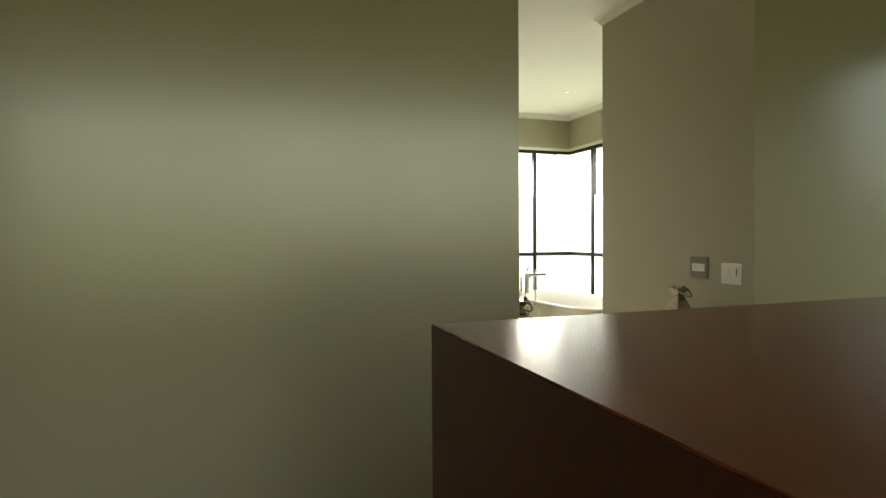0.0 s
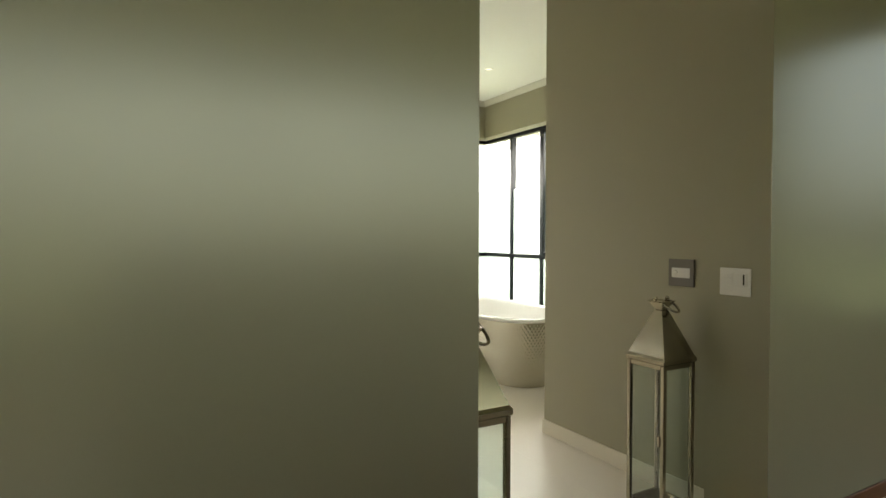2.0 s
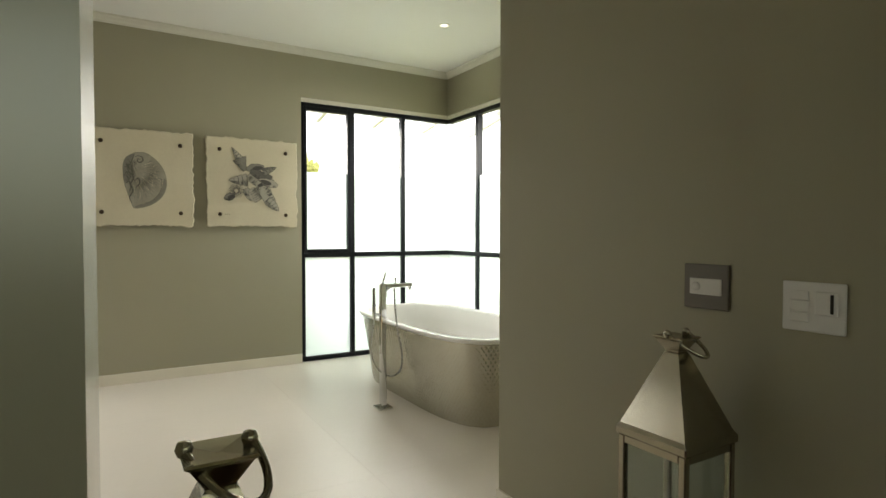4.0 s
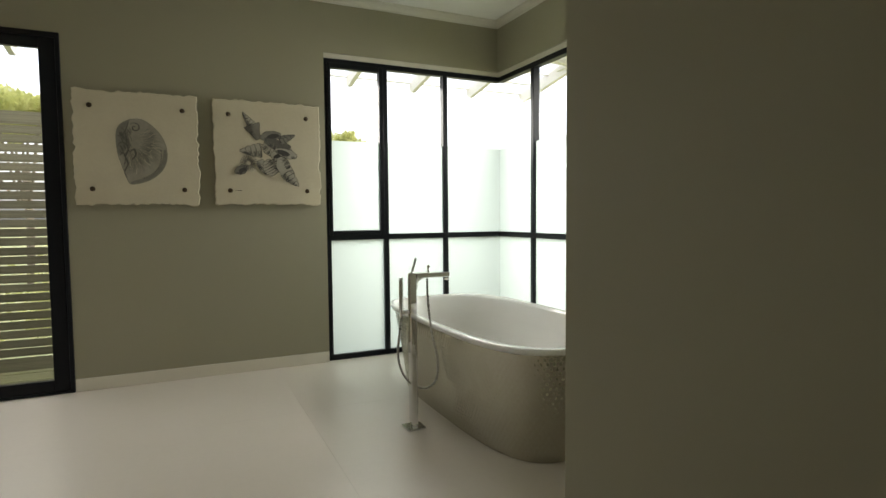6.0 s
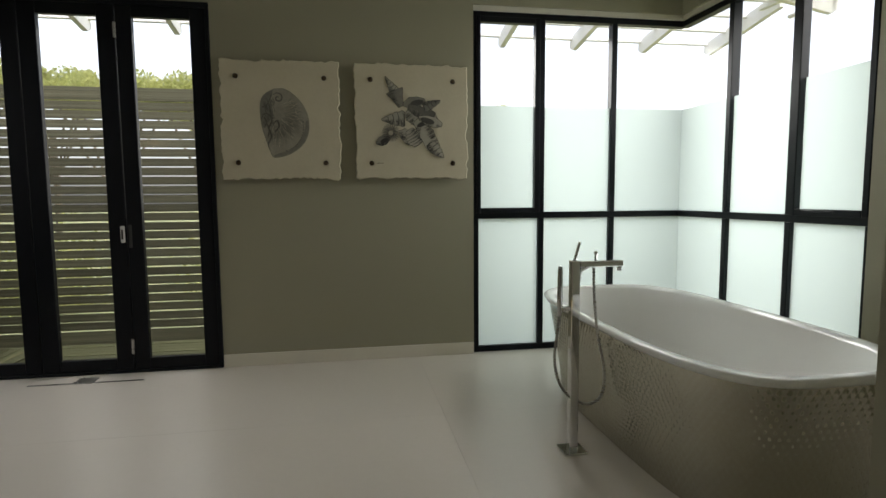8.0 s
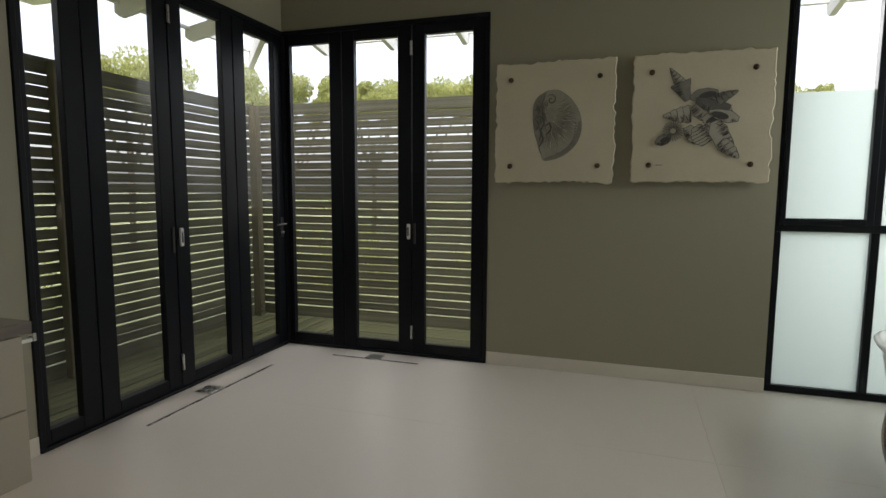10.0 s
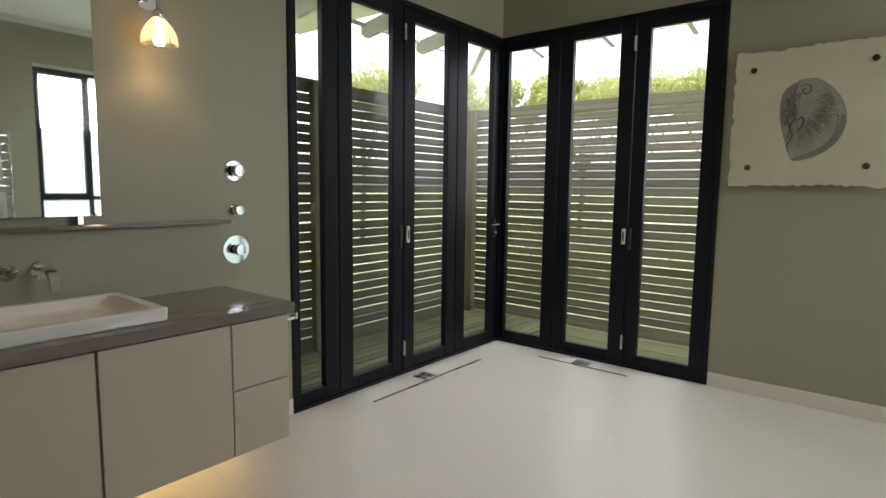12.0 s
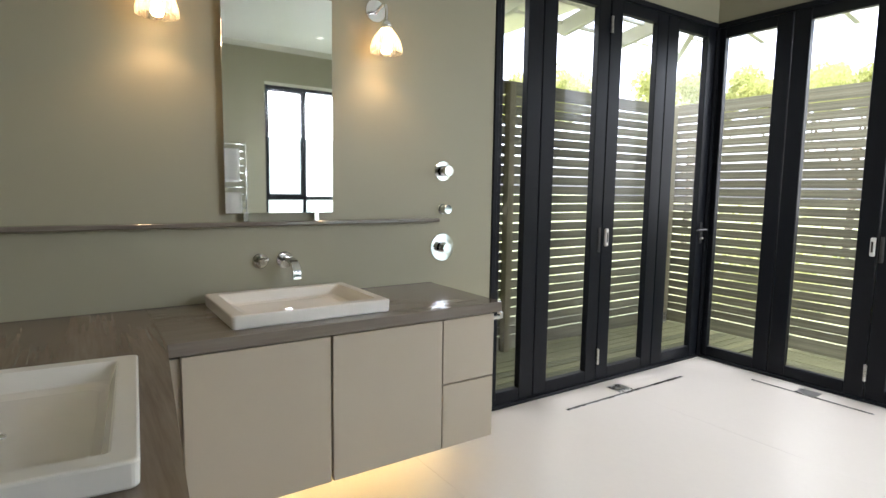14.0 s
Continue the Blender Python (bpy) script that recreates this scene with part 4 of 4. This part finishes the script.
for x0, x1 in ((0.67, 1.30), (1.306, 1.93)):
    cd = part("cabinet_door", bx(x0 - 0.625, x1 - 0.625, -0.047, -0.027, 0.197, 0.793, 0.002), LACQUER, vb)
    cd.matrix_basis = pose(0.625, -4.0925, 0, 0, 0, -5.4)
ct = thing("worktop", "polished brown-grey veined stone worktop, L-shaped", "worktop")
part("slab", bx(0.002, 0.625, -4.092, -2.672, 0.804, CT, 0.003), STONEY, ct)
bm = bmesh.new()
quad = ((0.002, -4.798), (1.95, -4.798), (1.95, -4.219), (0.625, -4.0925), (0.002, -4.0925))
lo, hi = [bm.verts.new((x, y, 0.804)) for x, y in quad], [bm.verts.new((x, y, CT)) for x, y in quad]
bm.faces.new(lo), bm.faces.new(hi)
for i in range(5):
    bm.faces.new((lo[i], lo[(i + 1) % 5], hi[(i + 1) % 5], hi[i]))
part("slab", bm, STONE, ct)
part("upstand", bx(0.002, 0.006, -4.799, -2.672, CT, CT + 0.002, 0), STONEY, ct)


def basin(at, rz, L, W, label):
    """Rectangular counter basin, length along x, front towards -y."""
    b = thing("wash_basin", label, "wash basin", "counter basins", at=at, rz=rz)
    hgt, bm = 0.054, bmesh.new()

    def ring(hx, hy, z, r, cy=0.0):
        pts = []
        for qx, qy, a0 in ((1, 1, 0), (-1, 1, 90), (-1, -1, 180), (1, -1, 270)):
            for k in range(5):
                a = radians(a0 + 22.5 * k)
                pts.append(bm.verts.new((qx * (hx - r) + r * math.cos(a), cy + qy * (hy - r) + r * math.sin(a), z)))
        return pts
    hx, hy = L / 2, W / 2
    rings = [ring(hx - 0.005, hy - 0.005, 0.001, 0.012), ring(hx - 0.002, hy - 0.002, 0.006, 0.013), ring(hx, hy, hgt - 0.006, 0.014), ring(hx - 0.002, hy - 0.002, hgt - 0.0015, 0.014), ring(hx - 0.006, hy - 0.006, hgt, 0.013),
             ring(hx - 0.045, hy - 0.045, hgt, 0.014, 0.0), ring(hx - 0.05, hy - 0.05, hgt - 0.005, 0.016), ring(hx - 0.085, hy - 0.065, hgt - 0.04, 0.03), ring(hx - 0.115, hy - 0.085, hgt - 0.048, 0.04), ring(0.05, 0.04, hgt - 0.051, 0.03), ring(0.022, 0.022, hgt - 0.052, 0.02)]
    for p, q in zip(rings, rings[1:]):
        for i in range(len(p)):
            j = (i + 1) % len(p)
            bm.faces.new((p[i], p[j], q[j], q[i]))
    bm.faces.new(rings[0]), bm.faces.new(rings[-1])
    part("bowl", bm, CERAMIC, b)
    part("waste", lathe([(0.02, 0), (0.02, 0.003), (0.014, 0.005)], 20, Matrix.Translation((0, 0, hgt - 0.0515))), CHROME, b, "chrome waste", smooth=True)
    return b


basin((0.308, -3.548, CT), 90, 0.645, 0.495, "white rectangular ceramic basin on the worktop")
basin((1.2, -4.483, CT), 175.2, 0.68, 0.52, "white rectangular ceramic basin on the worktop")


def disc_x(r, t, y, z, mat, parent, name, x=0.0005, label=""):
    return part(name, lathe([(r, 0), (r, t * 0.7), (r - 0.002, t), (0.001, t)], 72, Matrix.Translation((x, y, z)) @ TOX), mat, parent, label)


def knob_x(r, l, y, z, x, mat, parent, name):
    return part(name, lathe([(r * 0.6, 0), (r * 0.62, 0.012), (r, 0.014), (r, l), (r - 0.002, l + 0.003), (0.001, l + 0.003)], 64, Matrix.Translation((x, y, z)) @ TOX), mat, parent)


bt = thing("basin_tap", "chrome wall-mounted basin tap with separate knob", "tap")
disc_x(0.04, 0.008, -3.497, 1.027, CHROME, bt, "spout_plate")
bm, last = bmesh.new(), None
line = spline([(0.008, -3.497, 1.03), (0.07, -3.497, 1.038), (0.12, -3.495, 1.028), (0.15, -3.493, 1.0), (0.158, -3.493, 0.955)], 6)
for i, p in enumerate(line):   # flat strap that bends down at its end
    d = (line[min(i + 1, len(line) - 1)] - line[max(i - 1, 0)]).normalized()
    n = Vector((-d.z, 0, d.x)) * 0.009
    q = [bm.verts.new(p + n * a + Vector((0, 0.02 * b, 0))) for a, b in ((1, 0.85), (0.7, 1), (-0.7, 1), (-1, 0.85), (-1, -0.85), (-0.7, -1), (0.7, -1), (1, -0.85))]
    if last:
        for k in range(8):
            bm.faces.new((last[k], last[(k + 1) % 8], q[(k + 1) % 8], q[k]))
    else:
        bm.faces.new(q)
    last = q
bm.faces.new(last)
bmesh.ops.recalc_face_normals(bm, faces=bm.faces[:])
part("spout", bm, CHROME, bt)
kp = disc_x(0.036, 0.008, -3.613, 1.027, CHROME, bt, "knob_plate")
knob_x(0.021, 0.045, -3.613, 1.027, 0.008, CHROME, bt, "knob")
part("knob_lever", tube([(0.04, -3.613, 1.032), (0.075, -3.596, 1.044)], 0.006, 8), CHROME, kp, smooth=True)
for z, r, kr, kl, lab in ((1.47, 0.055, 0.03, 0.055, "round chrome shower valve on the wall"), (1.26, 0.03, 0.026, 0.05, "small chrome shower diverter knob on the wall"), (1.046, 0.078, 0.03, 0.05, "large chrome shower thermostat plate on the wall")):
    v = thing("shower_valve", lab, "shower valve", "shower controls")
    disc_x(r, 0.009, -2.602, z, CHROME, v, "plate")
    knob_x(kr, kl, -2.602, z, 0.009, CHROME, v, "knob")
tr_ = thing("towel_hook", "chrome towel hook on the vanity end", "towel hook")
part("arm", bx(0.555, 0.585, -2.697, -2.645, 0.757, 0.775, 0.003), CHROME, tr_)
part("tip", bx(0.555, 0.585, -2.645, -2.628, 0.757, 0.79, 0.003), CHROME, tr_)

# ---- shelf and mirror ----
sh = thing("wall_shelf", "long thin grey-brown stone shelf on the wall", "shelf")
part("ledge", bx(0.0015, 0.075, -4.797, -2.665, 1.194, 1.213, 0.002), STONEY, sh)
mr_ = thing("wall_mirror", "tall frameless mirror standing on the stone shelf", "mirror", at=(0.034, -3.517, 0))
part("glass", bx(-0.003, 0.003, -0.252, 0.252, 1.25, 2.243, 0.0015), MIRROR, mr_, "silvered mirror glass")
part("backing", bx(-0.012, -0.0035, -0.24, 0.24, 1.262, 2.23, 0.001), GAP, mr_)
for y in (-0.165, 0.165):
    ck = part("foot_clip", bx(-0.012, 0.012, y - 0.012, y + 0.012, 1.2135, 1.254, 0.002), CHROME, mr_, "chrome foot clip")
mr_.matrix_basis = pose(0.026, -3.517, 0, 0, 0.35, 0.9)


# ---- wall lamps ----
def wall_lamp(y):
    w = thing("wall_lamp", "chrome wall lamp with ribbed glass shade, lit", "wall lamp", "pair of wall lamps", at=(0, y, 0))
    disc_x(0.055, 0.012, 0, 2.248, CHROME, w, "back_plate")
    part("arm", tube(spline([(0.012, 0, 2.238), (0.05, 0.0, 2.251), (0.1, 0.0, 2.256), (0.122, 0, 2.233), (0.125, 0, 2.163)]), 0.008, 10), CHROME, w, smooth=True)
    part("cap", lathe([(0.012, 2.178), (0.022, 2.163), (0.028, 2.138)], 20, Matrix.Translation((0.125, 0, 0))), CHROME, w, smooth=True)
    sd_ = part("shade", lathe([(0.024, 2.141), (0.032, 2.13), (0.05, 2.108), (0.066, 2.08), (0.073, 2.052), (0.074, 2.023), (0.071, 2.023), (0.07, 2.052), (0.063, 2.078), (0.047, 2.105), (0.03, 2.125), (0.022, 2.137)], 128, Matrix.Translation((0.125, 0, 0)), 0.06, 26), SHADE, w, "ribbed clear glass shade", smooth=True)
    part("bulb", lathe([(0.001, 2.018), (0.018, 2.022), (0.026, 2.038), (0.021, 2.058), (0.011, 2.082), (0.01, 2.133)], 20, Matrix.Translation((0.125, 0, 0))), BULB, w, "glowing warm bulb", smooth=True)
    return w


def shade_material(name):
    """Ribbed glass that glows softly where the bulb shines through it."""
    m, nt, p = nodes_of(name)
    nt.nodes.remove(p)
    tl, tr, gl = nt.nodes.new("ShaderNodeBsdfTranslucent"), nt.nodes.new("ShaderNodeBsdfTransparent"), nt.nodes.new("ShaderNodeBsdfGlossy")
    tl.inputs[0].default_value, tr.inputs[0].default_value = (0.95, 0.9, 0.82, 1), (1.0, 0.97, 0.92, 1)
    gl.inputs["Roughness"].default_value = 0.06
    m1, m2 = nt.nodes.new("ShaderNodeMixShader"), nt.nodes.new("ShaderNodeMixShader")
    m1.inputs[0].default_value, m2.inputs[0].default_value = 0.68, 0.14
    nt.links.new(tl.outputs[0], m1.inputs[1]), nt.links.new(tr.outputs[0], m1.inputs[2])
    nt.links.new(m1.outputs[0], m2.inputs[1]), nt.links.new(gl.outputs[0], m2.inputs[2])
    nt.links.new(m2.outputs[0], nt.nodes["Material Output"].inputs[0])
    return m


SHADE = shade_material("ribbed_shade_glass")
wall_lamp(-3.022)
wall_lamp(-4.018)
for nm, y in (("lamp_light_a", -3.022), ("lamp_light_b", -4.018)):
    l = new(nm, bpy.data.lights.new(nm, "SPOT"))
    l.data.energy, l.data.color, l.data.shadow_soft_size = 0.52, (1.0, 0.62, 0.3), 0.03
    l.data.spot_size, l.data.spot_blend = radians(130), 0.6
    l.matrix_world = look((0.125, y, 2.015), (0.125, y, 0), 0)
ls = thing("led_strip", "warm glowing strip under the vanity", "strip light")
part("strip", bx(0.25, 0.27, -4.0, -2.8, 0.197, 0.2045, 0), STRIP, ls)

# ---- towel rail ----
tw = thing("towel_rail", "chrome ladder towel rail on the wall", "towel rail", at=(XC, 0, 0))
for y in (-2.1, -2.62):
    part("upright", tube([(-0.06, y, 0.75), (-0.06, y, 1.92)], 0.012, 10), CHROME, tw, smooth=True)
for k in range(12):
    part("rung", tube([(-0.06, -2.63, 0.8 + 0.098 * k), (-0.06, -2.09, 0.8 + 0.098 * k)], 0.009, 8), CHROME, tw, smooth=True)
for y in (-2.1, -2.62):
    for z in (0.85, 1.8):
        part("wall_fixing", tube([(-0.06, y, z), (-0.0005, y, z)], 0.009, 8), CHROME, tw, smooth=True)


def towel(y0, y1, z0, z1, label):
    t = bmesh.new()
    rows = []
    path = [(-0.082, z0), (-0.084, (z0 + z1) / 2), (-0.08, z1 - 0.015), (-0.06, z1 + 0.012), (-0.042, z1 - 0.015), (-0.04, (z0 + z1) / 2), (-0.042, z0 + 0.06)]
    for x, z in spline([(a, b, 0) for a, b in path], 5) and [(p.x, p.y) for p in spline([(a, b, 0) for a, b in path], 5)]:
        rows.append([t.verts.new((XC + x + 0.004 * math.sin(k * 1.7 + z * 6), y0 + (y1 - y0) * k / 10, z)) for k in range(11)])
    for a, b in zip(rows, rows[1:]):
        for k in range(10):
            t.faces.new((a[k], a[k + 1], b[k + 1], b[k]))
    bmesh.ops.solidify(t, geom=t.faces[:], thickness=0.008)
    tagged(part("towel", t, TOWEL, smooth=True), label, "towel", "towels on the rail")


towel(-2.57, -2.19, 1.36, 1.805, "white folded towel hung over the chrome rail")
towel(-2.57, -2.17, 0.8, 1.2, "white folded bath towel hung low on the chrome rail")

# ---- ceiling downlights ----
for x, y in ((4.735, -1.32), (4.72, -2.62), (2.3, -1.32), (1.2, -2.62)):
    dl = thing("downlight", "small round recessed ceiling downlight", "downlight", "ceiling downlights", at=(x, y, CH))
    part("ring", lathe([(0.05, -0.0005), (0.05, -0.006), (0.042, -0.009), (0.034, -0.006), (0.034, -0.002)], 32), CEIL, dl, smooth=True)
    part("lens", lathe([(0.033, -0.0025), (0.033, -0.0035)], 28), SPOT, dl, "glowing lens")

# ---- bedroom cabinet ----
ck = thing("dressing_cabinet", "dark polished mahogany dressing cabinet standing free", "cabinet")
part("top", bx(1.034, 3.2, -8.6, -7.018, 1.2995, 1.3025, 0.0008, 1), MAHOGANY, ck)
part("body", bx(1.034, 3.2, -8.6, -7.018, 0.06, 1.2995, 0.0), MAHOGANYSHADED, ck)
part("plinth", bx(1.06, 3.15, -8.55, -7.08, 0.0012, 0.06, 0.002), MAHOGANYSHADED, ck)


# ---- terrace, fence, garden ----
def slats(fence, along, a, b, off, z0, n, pitch, hgt, mat):
    bm = bx(-0.5, 0.5, -0.01, 0.01, -0.5, 0.5, 0)
    me = bpy.data.meshes.new("slat")
    bm.to_mesh(me)
    bm.free()
    me.materials.append(mat)
    rnd = random.Random(5)
    for k in range(n):
        s = new("slat", me)
        s.parent = fence
        hh = 0.115 if k == n - 1 else hgt + (0.05 if k == 0 else 0)
        z = z0 + pitch * k + hh / 2 + rnd.uniform(-0.0025, 0.0025) - (0.05 if k == 0 else 0)
        s.matrix_basis = pose((a + b) / 2 if along == "x" else off, off if along == "x" else (a + b) / 2, z, rnd.uniform(-0.6, 0.6), rnd.uniform(-0.045, 0.045), 0 if along == "x" else 90) @ Matrix.Diagonal((b - a, 1, hh, 1))


fa = thing("fence", "weathered grey timber fence of horizontal slats", "fence", "slatted fences")
slats(fa, "x", -1.12, 3.3, 1.15, 0.0, 27, 0.0838, 0.0712, SLATWOOD)
fb = thing("fence", "weathered grey timber fence of horizontal slats", "fence", "slatted fences")
slats(fb, "y", -3.6, 1.14, -1.13, 0.0, 27, 0.0838, 0.0712, SLATWOOD)
for y in (-1.2, -3.3):
    part("post", bx(-1.118, -1.05, y - 0.035, y + 0.035, -0.05, 2.27, 0.004), POSTWOOD, fb)
part("post", bx(-1.118, -1.03, 1.0, 1.085, -0.05, 2.27, 0.004), POSTWOOD, fb, "pale square corner post")
part("post", bx(3.2, 3.27, 1.07, 1.138, -0.05, 2.27, 0.004), POSTWOOD, fa)
part("bracket", bx(-1.028, -1.022, 1.0, 1.06, -0.049, 0.06, 0.001), STEEL, fb, "galvanised post bracket")

deck = tagged(part("deck", boxes((-1.2, 3.6, -3.6, 1.25, -0.22, -0.085)), GAP), "mossy weathered timber deck", "deck", kind="structure")
bmd = bx(-0.5, 0.5, -0.044, 0.044, -0.03, 0.0, 0)
med = bpy.data.meshes.new("board")
bmd.to_mesh(med)
bmd.free()
med.materials.append(DECKWOODX)
for k in range(12):
    o = new("board", med)
    o.parent = deck
    o.matrix_basis = pose(-1.09 + 0.0975 * k, -1.2, -0.055 + 0.001 * ((k * 7) % 3), 0, 0, 90) @ Matrix.Diagonal((4.7, 1, 1, 1))
for k in range(11):
    o = new("board", med)
    o.parent = deck
    o.matrix_basis = pose(1.82, 0.13 + 0.0975 * k, -0.055 + 0.001 * ((k * 5) % 3), 0, 0, 0) @ Matrix.Diagonal((3.54, 1, 1, 1))

structure("ground", boxes((-160, 160, -160, 160, -0.45, -0.3)), GRASS, "rough green garden ground", "ground")


def eaves(name, m, length, n, label, x0=0.37, pitch=0.776):
    """White roof overhang: rafters that run outwards (+y) and battens across them."""
    e = thing(name, label, "roof overhang", "roof overhangs")
    for i in range(n):
        x = x0 + pitch * i
        b = bmesh.new()
        prof = [(-0.02, 2.98), (1.0, 2.80), (1.06, 2.84), (1.06, 2.93), (-0.02, 3.12)]
        f = [[b.verts.new((x + s, y, z)) for y, z in prof] for s in (-0.024, 0.024)]
        b.faces.new(f[0]), b.faces.new(f[1])
        for k in range(5):
            b.faces.new((f[0][k], f[0][(k + 1) % 5], f[1][(k + 1) % 5], f[1][k]))
        part("rafter", b, WHITEWOOD, e)
    for k in range(4):
        y = 0.12 + 0.3 * k
        z = 3.095 - 0.181 * (y + 0.02)
        part("batten", bx(-0.1, length + 0.1, y - 0.02, y + 0.02, z, z + 0.03, 0.003), WHITEWOOD, e)
    e.matrix_basis = m
    return e


eaves("eaves", pose(-0.25, 0.25, 0), 6.95, 10, "white painted rafters and battens of the roof overhang", -0.036)
ew = eaves("eaves", pose(-0.25, -4.6, 0, 0, 0, 90), 5.9, 6, "white painted rafters and battens of the roof overhang", 1.0, 0.79)
hip = bx(-0.03, 0.03, 0.0, 1.55, -0.075, 0.075, 0.003)
hip.transform(Matrix.Translation((4.9, 0.02, 3.03)) @ Matrix.Rotation(radians(-45), 4, "Z") @ Matrix.Rotation(radians(-7.5), 4, "X"))
part("hip_rafter", hip, WHITEWOOD, ew, "white diagonal hip rafter at the corner")
eaves("eaves", pose(XC + 0.25, 0.2, 0, 0, 0, -90), 3.2, 4, "white painted rafters and battens of the roof overhang")


def tree(x, y, h, r, n, seed, label):
    """Tapered trunk, limbs and a crown of small leaves in uneven clumps."""
    rnd = random.Random(seed)
    t = thing("tree", label, "tree", "garden trees", at=(x, y, -0.32))
    part("trunk", tube([(0, 0, 0), (0.05, 0.02, h * 0.3), (0, 0.06, h * 0.62)], 0.09, 8), BARK, t, smooth=True)
    clumps = []
    for i in range(12):
        a, u = rnd.uniform(0, 6.28), rnd.random() ** 0.5
        c = Vector((r * u * math.cos(a), r * u * math.sin(a), h * 0.855 + (h * 0.1) * rnd.uniform(-0.8, 1) * (1.05 - 0.6 * u)))
        clumps.append((c, r * rnd.uniform(0.16, 0.34)))
    for c, q in clumps[:8]:
        part("limb", tube(spline([(0, 0.03, h * 0.4), (c.x * 0.4, c.y * 0.4, h * 0.52), tuple(c)], 4), 0.03, 6), BARK, t, smooth=True)
    vs, fs = [], []
    for i in range(n):
        c, q = clumps[i % len(clumps)]
        d = Vector((rnd.gauss(0, 1), rnd.gauss(0, 1), rnd.gauss(0, 0.8))).normalized() * q * rnd.random() ** 0.4
        p = c + d
        m = Euler((rnd.uniform(0, 6), rnd.uniform(0, 6), rnd.uniform(0, 6))).to_matrix()
        s = rnd.uniform(0.035, 0.08)
        k = len(vs)
        vs += [tuple(p + m @ Vector(v)) for v in ((-s, 0, 0), (0, -s * 0.45, s * 0.1), (s, 0, 0), (0, s * 0.45, s * 0.1))]
        fs.append((k, k + 1, k + 2, k + 3))
    me = bpy.data.meshes.new("crown")
    me.from_pydata(vs, [], fs)
    me.materials.append(LEAF)
    o = new("crown", me)
    o.parent = t


tree(-7.6, 11.5, 5.3, 2.1, 13000, 1, "pale green leafy tree beyond the fence")
tree(-3.6, 12.5, 5.0, 1.7, 13000, 2, "pale green leafy tree beyond the fence")
tree(-0.9, 12.0, 4.9, 1.5, 13000, 3, "pale green leafy tree beyond the fence")
tree(-11.0, 8.5, 5.3, 2.2, 13000, 4, "pale green leafy tree beyond the fence")
tree(-5.6, 13.6, 5.5, 1.6, 13000, 5, "pale green leafy tree beyond the fence")
tree(7.0, 12.5, 4.55, 1.0, 5000, 6, "pale green tree beyond the corner window")
for i, (x, y) in enumerate([(-1.6, 4.4), (1.3, 4.8), (-5.4, 1.0)]):
    rnd = random.Random(40 + i)
    vs, fs = [], []
    for k in range(2600):
        p = Vector((rnd.gauss(0, 0.45), rnd.gauss(0, 0.35), abs(rnd.gauss(0, 0.55))))
        m = Euler((rnd.uniform(0, 6), rnd.uniform(0, 6), rnd.uniform(0, 6))).to_matrix()
        s = rnd.uniform(0.03, 0.07)
        q = len(vs)
        vs += [tuple(p + m @ Vector(v)) for v in ((-s, 0, 0), (0, -s * 0.5, 0), (s, 0, 0), (0, s * 0.5, 0))]
        fs.append((q, q + 1, q + 2, q + 3))
    me = bpy.data.meshes.new("shrub")
    me.from_pydata(vs, [], fs)
    me.materials.append(LEAF)
    o = new("shrub", me)
    o.location = (x, y, -0.32)
    tagged(o, "pale green garden shrub behind the slatted fence", "shrub", "shrubs behind the fence")

# ---- bedroom floorboards ----
bmb = bx(-0.5, 0.5, -0.062, 0.062, -0.021, 0.0, 0)
meb = bpy.data.meshes.new("floorboard")
bmb.to_mesh(meb)
bmb.free()
meb.materials.append(FLOORWOOD)
for k in range(38):
    for j, (x0, x1) in enumerate(((-3.0, 1.4), (1.4, 6.5))):
        o = new("floorboard", meb)
        o.parent = bed_floor
        o.matrix_basis = pose((x0 + x1) / 2 + 0.001, PY0 - 0.045 - 0.126 * k, -0.0005 * ((k + j) % 3), 0, 0, 0) @ Matrix.Diagonal((x1 - x0 - 0.002, 1, 1, 1))
